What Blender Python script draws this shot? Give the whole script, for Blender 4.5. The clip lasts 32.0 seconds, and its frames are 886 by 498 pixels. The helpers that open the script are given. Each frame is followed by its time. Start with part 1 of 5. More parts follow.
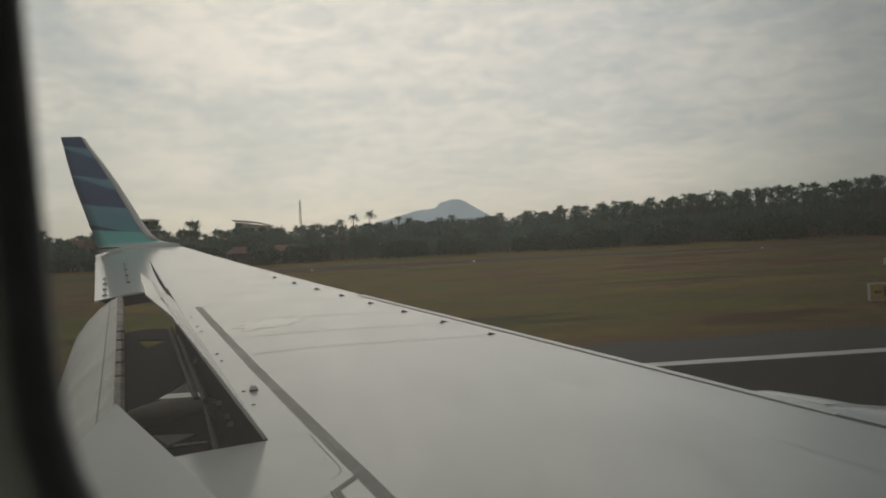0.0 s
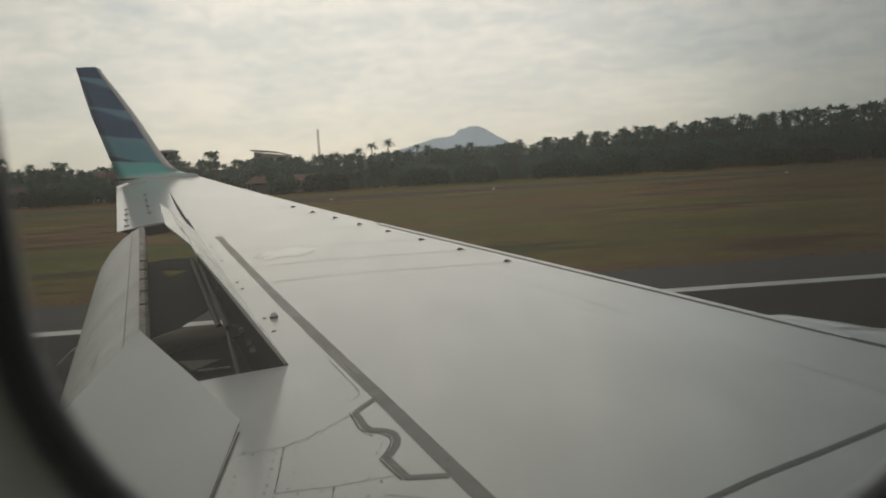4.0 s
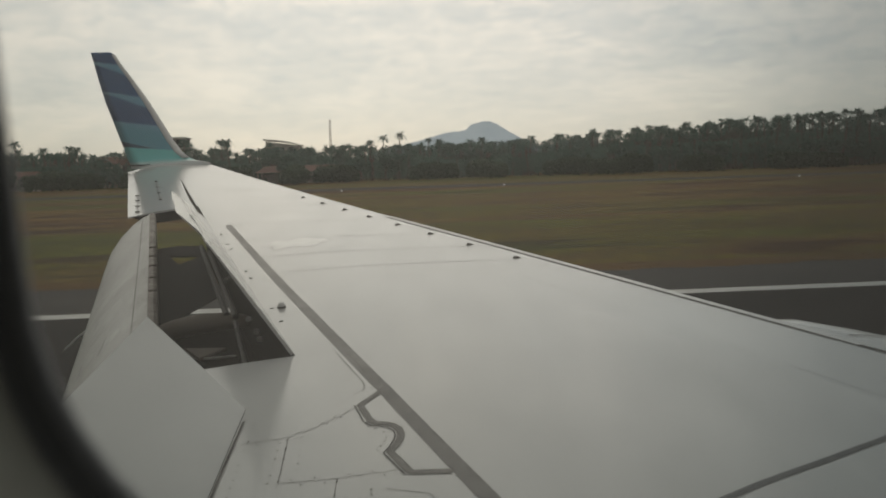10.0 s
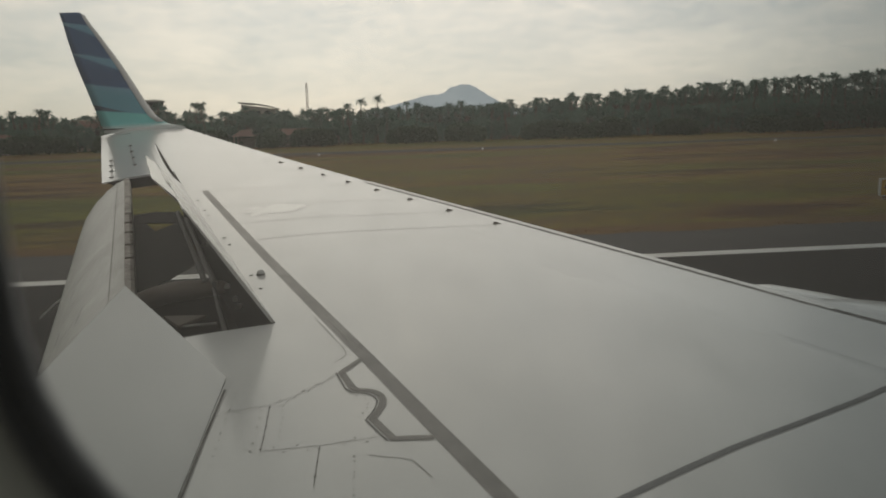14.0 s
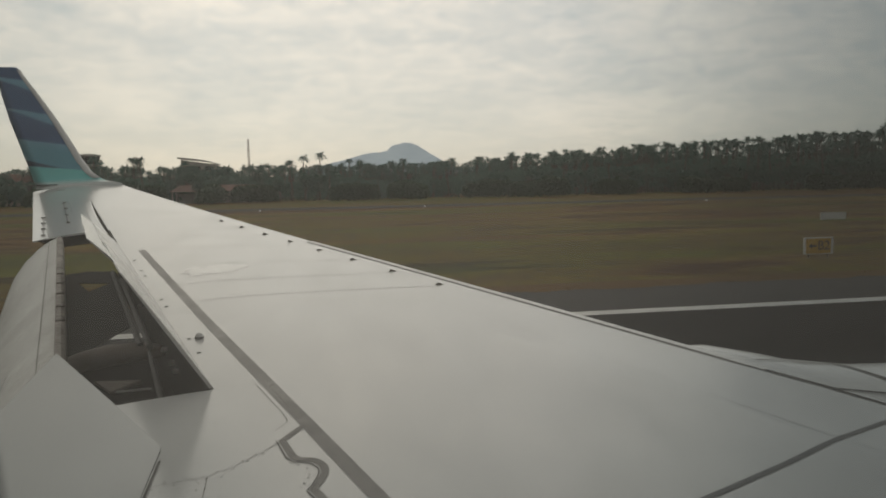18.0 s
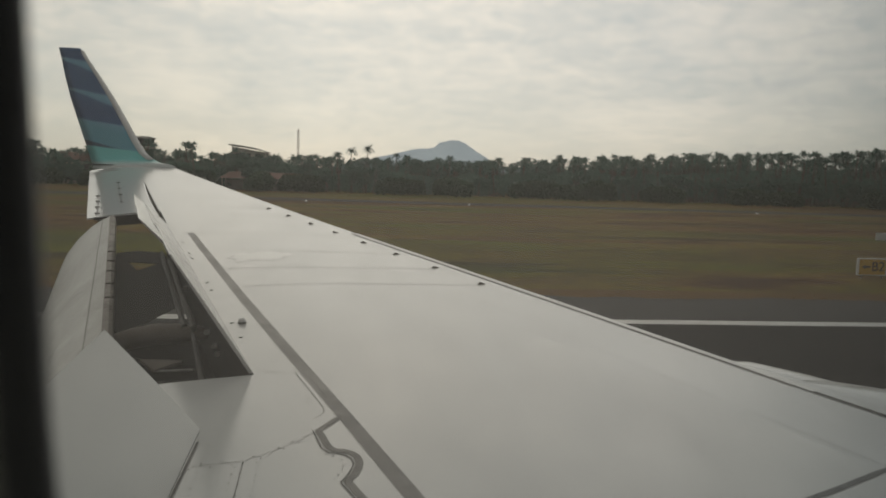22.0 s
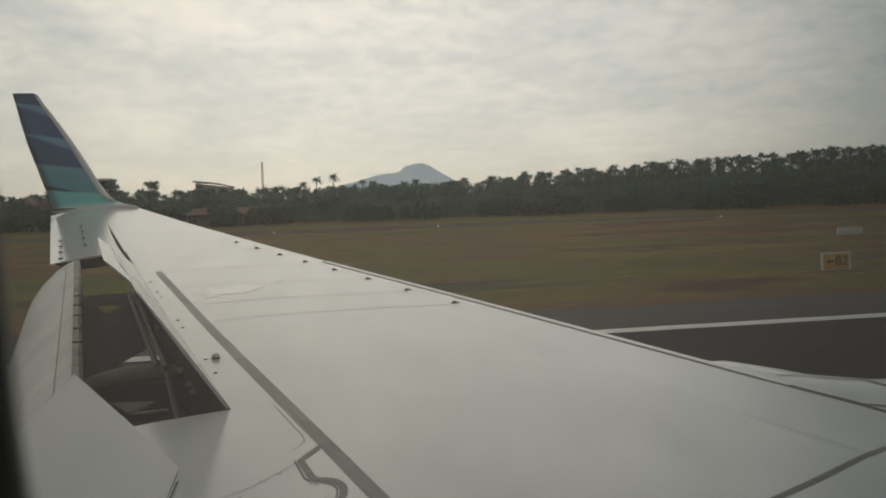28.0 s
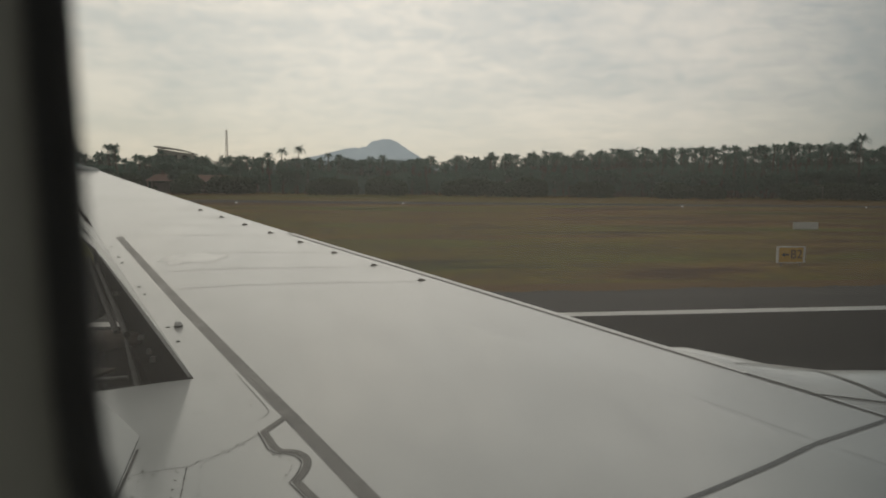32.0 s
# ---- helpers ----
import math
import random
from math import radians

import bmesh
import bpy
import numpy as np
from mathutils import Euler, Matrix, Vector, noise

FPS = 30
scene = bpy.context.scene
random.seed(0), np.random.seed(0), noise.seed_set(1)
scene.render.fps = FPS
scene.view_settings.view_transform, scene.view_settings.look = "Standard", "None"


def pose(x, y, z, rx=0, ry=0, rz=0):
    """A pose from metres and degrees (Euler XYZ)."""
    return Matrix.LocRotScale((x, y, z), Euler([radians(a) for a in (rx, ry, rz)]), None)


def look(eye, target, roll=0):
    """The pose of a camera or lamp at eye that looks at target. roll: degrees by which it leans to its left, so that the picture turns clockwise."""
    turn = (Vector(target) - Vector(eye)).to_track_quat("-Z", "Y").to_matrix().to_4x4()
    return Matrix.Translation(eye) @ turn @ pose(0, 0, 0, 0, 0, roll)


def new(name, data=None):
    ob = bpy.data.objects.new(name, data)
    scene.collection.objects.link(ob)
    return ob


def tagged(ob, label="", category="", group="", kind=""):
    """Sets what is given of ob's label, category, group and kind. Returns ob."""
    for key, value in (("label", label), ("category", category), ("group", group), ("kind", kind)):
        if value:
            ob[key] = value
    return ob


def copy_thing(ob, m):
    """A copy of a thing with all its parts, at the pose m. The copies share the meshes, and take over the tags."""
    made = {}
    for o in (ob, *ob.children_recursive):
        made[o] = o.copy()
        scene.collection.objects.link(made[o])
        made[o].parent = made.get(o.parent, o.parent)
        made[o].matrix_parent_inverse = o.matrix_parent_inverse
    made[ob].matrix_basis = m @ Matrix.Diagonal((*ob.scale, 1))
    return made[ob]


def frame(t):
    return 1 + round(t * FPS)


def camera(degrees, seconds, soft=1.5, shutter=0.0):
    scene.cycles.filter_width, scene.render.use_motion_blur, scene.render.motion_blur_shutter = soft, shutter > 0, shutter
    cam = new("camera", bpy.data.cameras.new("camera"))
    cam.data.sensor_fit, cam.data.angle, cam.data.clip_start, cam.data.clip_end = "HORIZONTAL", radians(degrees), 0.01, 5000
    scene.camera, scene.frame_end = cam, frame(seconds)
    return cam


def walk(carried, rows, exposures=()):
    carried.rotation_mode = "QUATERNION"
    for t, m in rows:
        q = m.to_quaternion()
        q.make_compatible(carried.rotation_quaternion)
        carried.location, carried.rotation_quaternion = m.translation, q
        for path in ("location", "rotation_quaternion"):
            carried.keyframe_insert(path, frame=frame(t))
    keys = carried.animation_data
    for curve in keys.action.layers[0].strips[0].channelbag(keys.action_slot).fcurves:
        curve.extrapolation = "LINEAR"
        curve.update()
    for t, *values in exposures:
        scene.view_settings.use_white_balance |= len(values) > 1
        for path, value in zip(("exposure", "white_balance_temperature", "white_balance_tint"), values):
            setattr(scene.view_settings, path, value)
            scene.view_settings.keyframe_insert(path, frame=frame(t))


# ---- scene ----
cam = camera(60.67, 32.0, soft=1.8)
cam.data.dof.use_dof = True
cam.data.dof.focus_distance, cam.data.dof.aperture_fstop = 6.5, 4.4
ROWS = [
    (0.0, -0.0082, 1.4370, 3.8312, -6.048, -0.689, -2.605),
    (0.5, -0.0116, 1.4647, 3.8358, -5.619, -4.396, -0.538),
    (1.0, 0.0005, 1.4302, 3.8295, -6.575, -6.253, -3.078),
    (1.5, 0.0061, 1.4329, 3.8181, -5.247, -4.986, -5.856),
    (2.0, -0.0073, 1.4282, 3.8205, -4.945, -5.534, -1.560),
    (2.5, -0.0137, 1.4470, 3.8345, -5.302, -5.259, 0.542),
    (3.0, -0.0055, 1.4575, 3.8358, -6.118, -8.606, 3.027),
    (3.5, 0.0170, 1.4252, 3.8262, -4.349, -6.348, -3.302),
    (5.5, 0.0118, 1.4405, 3.8351, -2.825, -5.552, -0.408),
    (6.0, 0.0124, 1.4142, 3.8440, -3.729, -3.372, 2.700),
    (6.5, 0.0290, 1.4319, 3.8347, -4.350, -3.644, 0.485),
    (7.0, 0.0127, 1.4265, 3.8388, -5.504, -3.612, 0.341),
    (7.5, 0.0175, 1.4262, 3.8332, -5.917, -1.731, -0.481),
    (8.0, 0.0130, 1.4286, 3.8108, -4.744, -5.270, -2.250),
    (8.5, 0.0134, 1.4313, 3.8340, -4.365, -6.612, -2.572),
    (9.0, 0.0085, 1.4308, 3.8369, -3.686, -5.491, -1.265),
    (9.5, 0.0224, 1.4336, 3.8295, -3.133, -7.499, -3.294),
    (10.0, 0.0138, 1.4379, 3.8290, -3.623, -6.448, -1.712),
    (10.5, 0.0146, 1.4459, 3.8320, -3.948, -7.329, -1.293),
    (11.0, 0.0175, 1.4273, 3.8497, -4.172, -6.190, -2.384),
    (11.5, 0.0261, 1.4329, 3.8224, -5.397, -5.413, -5.393),
    (12.0, 0.0205, 1.4283, 3.8195, -6.120, -4.376, -5.246),
    (12.5, 0.0174, 1.4289, 3.8362, -7.193, -3.619, -2.977),
    (13.0, 0.0157, 1.4238, 3.8411, -7.528, -7.344, -1.956),
    (13.5, 0.0147, 1.4518, 3.8370, -5.387, -7.853, -2.185),
    (14.0, 0.0054, 1.4496, 3.8413, -5.166, -9.194, -1.669),
    (14.5, 0.0037, 1.4552, 3.8462, -5.643, -8.249, -0.724),
    (16.5, 0.0049, 1.4605, 3.8685, -6.989, -4.283, -0.481),
    (17.0, -0.0002, 1.4451, 3.8729, -7.900, -4.757, -1.536),
    (17.5, -0.0038, 1.4609, 3.8679, -8.913, -3.621, -0.956),
    (18.0, -0.0026, 1.4317, 3.8801, -9.673, -5.012, -1.092),
    (18.5, 0.0027, 1.4493, 3.8649, -10.018, -4.636, -3.193),
    (19.0, -0.0083, 1.4364, 3.8700, -10.365, -3.812, -1.541),
    (19.5, -0.0031, 1.4545, 3.8689, -10.412, -4.418, -1.455),
    (20.0, -0.0146, 1.4484, 3.8639, -10.647, -3.473, -2.468),
    (20.5, 0.0056, 1.4523, 3.8639, -10.064, -5.433, -3.141),
    (21.0, -0.0094, 1.4458, 3.8799, -8.094, -5.181, 0.018),
    (21.5, -0.0102, 1.4743, 3.8656, -6.497, -5.324, 0.533),
    (22.0, -0.0182, 1.4604, 3.8791, -6.496, -5.171, 1.865),
    (22.5, -0.0106, 1.4702, 3.8778, -7.127, -5.516, 0.543),
    (23.0, -0.0185, 1.4664, 3.8776, -7.846, -5.513, 0.317),
    (23.5, -0.0060, 1.4631, 3.8715, -7.748, -4.975, 0.111),
    (24.0, -0.0142, 1.4583, 3.8711, -7.525, -4.843, 0.106),
    (24.5, -0.0135, 1.4733, 3.8742, -7.465, -5.075, 0.280),
    (25.0, -0.0151, 1.4569, 3.8814, -7.894, -5.429, 0.150),
    (25.5, -0.0149, 1.4751, 3.8848, -8.406, -6.162, 0.049),
    (27.5, -0.0125, 1.4610, 3.8643, -8.550, -3.695, -1.779),
    (28.0, -0.0158, 1.4556, 3.8628, -8.687, -3.484, -1.803),
    (28.5, -0.0036, 1.4673, 3.8498, -8.540, -4.586, -2.263),
    (29.0, -0.0147, 1.4588, 3.8622, -7.953, -4.666, -1.174),
    (29.5, -0.0214, 1.4612, 3.8600, -7.555, -4.383, -1.025),
    (30.0, -0.0162, 1.4647, 3.8656, -7.220, -5.922, -1.026),
    (30.5, -0.0150, 1.4548, 3.8637, -7.880, -5.010, -0.569),
    (31.0, -0.0229, 1.4654, 3.8626, -8.289, -6.111, -0.473),
    (31.5, -0.0197, 1.4627, 3.8638, -9.923, -5.381, -1.102),
    (32.0, -0.0547, 1.4641, 3.8603, -11.453, -5.163, 0.845),
]


def aim(x, y, z, yaw, pitch, roll):
    a, b = radians(yaw), radians(pitch)
    way = Vector((-math.sin(a) * math.cos(b), math.cos(a) * math.cos(b), math.sin(b)))
    eye = Vector((x, y, z))
    return look(eye, eye + way, roll)


walk(cam, [(r[0], aim(*r[1:])) for r in ROWS],
     ((0.0, -0.22), (1.0, 0.0), (6.0, -0.03), (7.0, -0.15), (8.0, -0.03), (10.0, 0.03), (12.0, 0.03), (13.0, -0.02), (14.0, 0.03), (17.0, -0.03), (21.0, -0.02), (25.0, -0.05), (28.0, -0.05), (32.0, -0.07)))

# ---- light: thin bright overcast, the sun behind cloud ahead of the window ----
SUN_AZ, SUN_EL = -3.0, 34.0      # degrees from the outboard direction, and above the horizon
sun_way = Vector((math.sin(radians(SUN_AZ)) * math.cos(radians(SUN_EL)),
                  math.cos(radians(SUN_AZ)) * math.cos(radians(SUN_EL)), math.sin(radians(SUN_EL))))


class Nodes:
    """Short hand for node trees."""

    def __init__(self, tree):
        self.t = tree
        tree.nodes.clear()

    def add(self, kind, **values):
        n = self.t.nodes.new(kind)
        for k, v in values.items():
            if k == "op":
                n.operation = v
            elif k == "blend":
                n.data_type, n.blend_type = "RGBA", v
        return n

    def link(self, a, b):
        self.t.links.new(a, b)

    def value(self, x):
        n = self.t.nodes.new("ShaderNodeValue")
        n.outputs[0].default_value = x
        return n.outputs[0]

    def math(self, op, a, b=0.0, clamp=False):
        n = self.t.nodes.new("ShaderNodeMath")
        n.operation, n.use_clamp = op, clamp
        for i, v in enumerate((a, b)):
            if isinstance(v, (int, float)):
                n.inputs[i].default_value = v
            else:
                self.link(v, n.inputs[i])
        return n.outputs[0]

    def mix(self, fac, a, b, blend="MIX"):
        n = self.t.nodes.new("ShaderNodeMix")
        n.data_type, n.blend_type = "RGBA", blend
        for i, v in ((0, fac), (6, a), (7, b)):
            if isinstance(v, (int, float)):
                n.inputs[i].default_value = v
            elif isinstance(v, tuple):
                n.inputs[i].default_value = (*v[:3], 1)
            else:
                self.link(v, n.inputs[i])
        return n.outputs[2]

    def noise(self, vec, scale, detail=4.0, rough=0.55, distort=0.0):
        n = self.t.nodes.new("ShaderNodeTexNoise")
        n.inputs["Scale"].default_value = scale
        n.inputs["Detail"].default_value = detail
        n.inputs["Roughness"].default_value = rough
        n.inputs["Distortion"].default_value = distort
        if vec is not None:
            self.link(vec, n.inputs["Vector"])
        return n.outputs[0]

    def stretch(self, vec, scale, turn=(0, 0, 0)):
        n = self.t.nodes.new("ShaderNodeMapping")
        n.inputs["Scale"].default_value = scale
        n.inputs["Rotation"].default_value = [radians(a) for a in turn]
        self.link(vec, n.inputs["Vector"])
        return n.outputs[0]

    def ramp(self, fac, *stops):
        n = self.t.nodes.new("ShaderNodeValToRGB")
        e = n.color_ramp.elements
        while len(e) < len(stops):
            e.new(0.5)
        for s, (p, c) in zip(e, stops):
            s.position = p
            s.color = (*c, 1) if isinstance(c, tuple) else (c, c, c, 1)
        self.link(fac, n.inputs[0])
        return n.outputs[0]

    def coords(self, which="Object"):
        return self.t.nodes.new("ShaderNodeTexCoord").outputs[which]


world = bpy.data.worlds.new("sky")
scene.world = world
world.use_nodes = True
w = Nodes(world.node_tree)
gen = w.coords("Generated")
sky = w.add("ShaderNodeTexSky")
sky.sky_type, sky.sun_disc = "NISHITA", False
sky.sun_elevation, sky.sun_rotation = radians(SUN_EL), radians(SUN_AZ)
dot = w.add("ShaderNodeVectorMath", op="DOT_PRODUCT")
w.link(gen, dot.inputs[0])
dot.inputs[1].default_value = sun_way
glow = w.add("ShaderNodeMapRange")
w.link(dot.outputs["Value"], glow.inputs[0])
for i, v in ((1, 0.50), (2, 1.0), (3, 0.39), (4, 1.12)):
    glow.inputs[i].default_value = v
# cloud sheet: the view direction spread over a flat layer, so that cloud cells shrink towards the horizon
sep = w.add("ShaderNodeSeparateXYZ")
w.link(gen, sep.inputs[0])
up = w.math("ADD", w.math("MAXIMUM", sep.outputs[2], 0.0), 0.20)
flat = w.add("ShaderNodeCombineXYZ")
w.link(w.math("DIVIDE", sep.outputs[0], up), flat.inputs[0])
w.link(w.math("DIVIDE", sep.outputs[1], up), flat.inputs[1])
big = w.noise(w.stretch(flat.outputs[0], (0.8, 0.8, 1)), 1.2, 4, 0.5, 0.9)
small = w.noise(w.stretch(flat.outputs[0], (1.0, 1.0, 1), (0, 0, 30)), 9.0, 4, 0.55, 0.6)
cover = w.math("ADD", w.math("MULTIPLY", big, 0.62), w.math("MULTIPLY", small, 0.38))
fine = w.noise(w.stretch(flat.outputs[0], (1.0, 1.6, 1), (0, 0, 25)), 30.0, 4, 0.6, 0.4)
cover = w.math("ADD", cover, w.math("MULTIPLY", w.math("SUBTRACT", fine, 0.5), 0.19))
clear_air = w.ramp(sep.outputs[2], (0.02, 0.45), (0.14, 0.85), (0.30, 1.1))
cover = w.math("ADD", w.math("MULTIPLY", w.math("SUBTRACT", cover, 0.51), clear_air), 0.51)
cloud = w.ramp(cover, (0.36, (0.67, 0.70, 0.68)), (0.49, (0.87, 0.85, 0.78)), (0.60, (1.06, 0.995, 0.88)))
lit = w.mix(1.0, cloud, (1.012, 0.978, 0.950), "MULTIPLY")
# thicker air low down
lit = w.mix(1.0, lit, w.ramp(sep.outputs[2], (0.0, (0.89, 0.90, 0.905)), (0.26, (1.0, 1.0, 1.0))), "MULTIPLY")
scaled = w.add("ShaderNodeVectorMath", op="SCALE")
w.link(lit, scaled.inputs[0])
w.link(glow.outputs[0], scaled.inputs["Scale"])
bg1, bg2 = w.add("ShaderNodeBackground"), w.add("ShaderNodeBackground")
w.link(sky.outputs[0], bg1.inputs[0])
bg1.inputs[1].default_value = 0.012
w.link(scaled.outputs[0], bg2.inputs[0])
bg2.inputs[1].default_value = 0.86
both = w.add("ShaderNodeAddShader")
w.link(bg1.outputs[0], both.inputs[0])
w.link(bg2.outputs[0], both.inputs[1])
w.link(both.outputs[0], w.add("ShaderNodeOutputWorld").inputs[0])

sun_data = bpy.data.lights.new("sun", "SUN")
sun_data.energy, sun_data.angle, sun_data.color = 0.30, radians(75), (1.0, 0.93, 0.82)
sun = new("sun", sun_data)
sun.matrix_world = look(sun_way * 50, (0, 0, 0))


# ---- materials ----
def base(name, rough=0.6, metal=0.0):
    m = bpy.data.materials.new(name)
    m.use_nodes = True
    n = Nodes(m.node_tree)
    b, o = n.add("ShaderNodeBsdfPrincipled"), n.add("ShaderNodeOutputMaterial")
    n.link(b.outputs[0], o.inputs[0])
    b.inputs["Roughness"].default_value, b.inputs["Metallic"].default_value = rough, metal
    return m, n, b


def bump(n, b, height, strength=0.3, distance=0.02):
    k = n.add("ShaderNodeBump")
    k.inputs["Strength"].default_value, k.inputs["Distance"].default_value = strength, distance
    n.link(height, k.inputs["Height"])
    n.link(k.outputs[0], b.inputs["Normal"])


def simple(name, dark, light, scale=3.0, rough=0.6, metal=0.0, rel=0.0, squash=(1, 1, 1), where="Object", spec=0.5):
    """A surface that varies between two colours at two scales."""
    m, n, b = base(name, rough, metal)
    b.inputs["Specular IOR Level"].default_value = spec
    v = n.stretch(n.coords(where), squash)
    f = n.math("ADD", n.math("MULTIPLY", n.noise(v, scale), 0.6), n.math("MULTIPLY", n.noise(v, scale * 9), 0.4))
    n.link(n.ramp(f, (0.35, dark), (0.65, light)), b.inputs["Base Color"])
    if rel:
        bump(n, b, f, rel)
    return m


def white_paint():
    m, n, b = base("white_wing_paint", 0.45)
    b.inputs["Specular IOR Level"].default_value = 0.45
    v = n.coords()
    stain = n.noise(n.stretch(v, (1.6, 0.9, 1), (0, 0, 25)), 1.5, 3, 0.55)
    fine = n.noise(v, 26, 2)
    smear = n.noise(n.stretch(v, (3.2, 1.1, 1), (0, 0, 68)), 1.6, 5, 0.66, 0.5)
    c = n.ramp(n.math("ADD", n.math("ADD", n.math("MULTIPLY", stain, 0.55), n.math("MULTIPLY", smear, 0.33)), n.math("MULTIPLY", fine, 0.12)),
               (0.25, (0.402, 0.407, 0.401)), (0.50, (0.462, 0.465, 0.457)), (0.75, (0.522, 0.522, 0.511)))
    n.link(c, b.inputs["Base Color"])
    n.link(n.ramp(n.math("ADD", n.math("MULTIPLY", stain, 0.5), n.math("MULTIPLY", smear, 0.5)), (0.30, 0.235), (0.70, 0.115)), b.inputs["Roughness"])
    bump(n, b, n.noise(v, 1.1, 2), 0.004, 0.05)
    return m


PAINT = white_paint()
SEALANT = simple("grey_sealant", (0.14, 0.135, 0.127), (0.25, 0.24, 0.225), 2.2, 0.7, 0, 0.1)


def graded_sealant():
    """Sealant that turns paler towards the outer wing."""
    m, n, b = base("graded_grey_sealant", 0.65)
    v = n.coords()
    s = n.add("ShaderNodeSeparateXYZ")
    n.link(v, s.inputs[0])
    f = n.math("ADD", n.math("MULTIPLY", n.noise(v, 2.2), 0.6), n.math("MULTIPLY", n.noise(v, 20), 0.4))
    inner = n.ramp(f, (0.35, (0.13, 0.126, 0.120)), (0.65, (0.23, 0.222, 0.21)))
    outer = n.ramp(f, (0.35, (0.26, 0.252, 0.238)), (0.65, (0.38, 0.37, 0.352)))
    n.link(n.mix(n.math("DIVIDE", n.math("SUBTRACT", n.math("ADD", s.outputs[1], n.math("MULTIPLY", f, 1.5)), 5.6), 3.0, True), inner, outer), b.inputs["Base Color"])
    bump(n, b, f, 0.1)
    return m


GRADEDSEAL = graded_sealant()
SEAM = simple("dark_seam", (0.06, 0.06, 0.058), (0.16, 0.155, 0.15), 6, 0.8)
DARKSTRIP = simple("dark_grey_sealant", (0.10, 0.104, 0.108), (0.165, 0.168, 0.17), 2.2, 0.7, 0, 0.1)
FAINT = simple("faint_seam", (0.19, 0.188, 0.183), (0.34, 0.337, 0.33), 5, 0.75, spec=0.3)
PALESEAM = simple("pale_seam", (0.33, 0.33, 0.325), (0.41, 0.41, 0.40), 5, 0.4)
# near-black, so that the shade of recesses is put into the colour
COVESHADE = simple("shade_cove_metal", (0.008, 0.0075, 0.007), (0.034, 0.029, 0.025), 3, 0.8, 0.0, 0.2, spec=0.08)
FLAPPAINT = simple("grimy_flap_paint", (0.33, 0.325, 0.30), (0.50, 0.495, 0.47), 2.2, 0.5, 0, 0.02, (2.6, 0.5, 1))
ROD = simple("dull_rod_metal", (0.035, 0.033, 0.03), (0.075, 0.07, 0.064), 9, 0.6, 0.0, spec=0.3)
# green-grey taken almost to black: the well's shade is in this colour too
SHROUD = simple("shroud_shade_paint", (0.012, 0.0125, 0.011), (0.028, 0.028, 0.025), 2, 0.8, 0.0, 0.1, spec=0.1)
BEAM = simple("brown_beam_metal", (0.115, 0.097, 0.082), (0.185, 0.158, 0.136), 5, 0.7, 0.0, 0.1, spec=0.2)
RIVET = simple("rivet_metal", (0.05, 0.047, 0.043), (0.11, 0.10, 0.093), 30, 0.6, 0.3)
METAL = simple("dull_metal", (0.20, 0.19, 0.18), (0.38, 0.37, 0.35), 9, 0.4, 0.7)
CAP = simple("cap_metal", (0.55, 0.55, 0.54), (0.72, 0.72, 0.71), 9, 0.22, 0.15)
RUST = simple("brown_fin_metal", (0.085, 0.07, 0.06), (0.16, 0.135, 0.115), 12, 0.6, 0.3)
RUB = simple("stained_nose_strip", (0.07, 0.055, 0.045), (0.36, 0.33, 0.30), 3, 0.7, 0, 0.2)
COWLPAINT = simple("glossy_cowl_paint", (0.60, 0.605, 0.595), (0.72, 0.72, 0.705), 2.5, 0.2, 0, 0.01)
# paler than the wing: the sky's reflection on the rounded slat, put into colour
SLAT = simple("gleam_leading_edge", (0.44, 0.435, 0.42), (0.58, 0.57, 0.56), 2, 0.35, 0.2)
EDGE = simple("grey_edge_paint", (0.60, 0.60, 0.60), (0.70, 0.70, 0.70), 3, 0.35)
BEZEL = simple("grey_window_bezel", (0.22, 0.22, 0.19), (0.29, 0.29, 0.25), 6, 0.6)
# black rubber lifted to grey: veiling glare is put into the colour
RUBBER = simple("glare_lifted_seal", (0.15, 0.155, 0.165), (0.21, 0.215, 0.225), 8, 0.7)
LINER = simple("cabin_liner", (0.66, 0.65, 0.61), (0.76, 0.75, 0.71), 5, 0.7)
ASPHALT = simple("runway_asphalt", (0.010, 0.0095, 0.009), (0.027, 0.0255, 0.024), 0.5, 0.9, 0, 0.3, (0.05, 1, 1), spec=0.1)
SHOULDER = simple("shoulder_asphalt", (0.034, 0.033, 0.031), (0.066, 0.062, 0.058), 0.5, 0.9, 0, 0.3, (0.05, 1, 1), spec=0.15)
ROADPAINT = simple("worn_white_line", (0.42, 0.41, 0.385), (0.62, 0.61, 0.585), 2.5, 0.8, 0, 0.1, (0.3, 1, 1))
VERGE = simple("dry_verge_grass", (0.075, 0.042, 0.013), (0.125, 0.074, 0.025), 1.3, 0.95, 0, 0.3, (0.12, 1, 1), spec=0.1)
TRACK = simple("pale_taxiway", (0.040, 0.038, 0.033), (0.066, 0.061, 0.053), 0.3, 0.95, 0, 0, (0.05, 1, 1), spec=0.05)
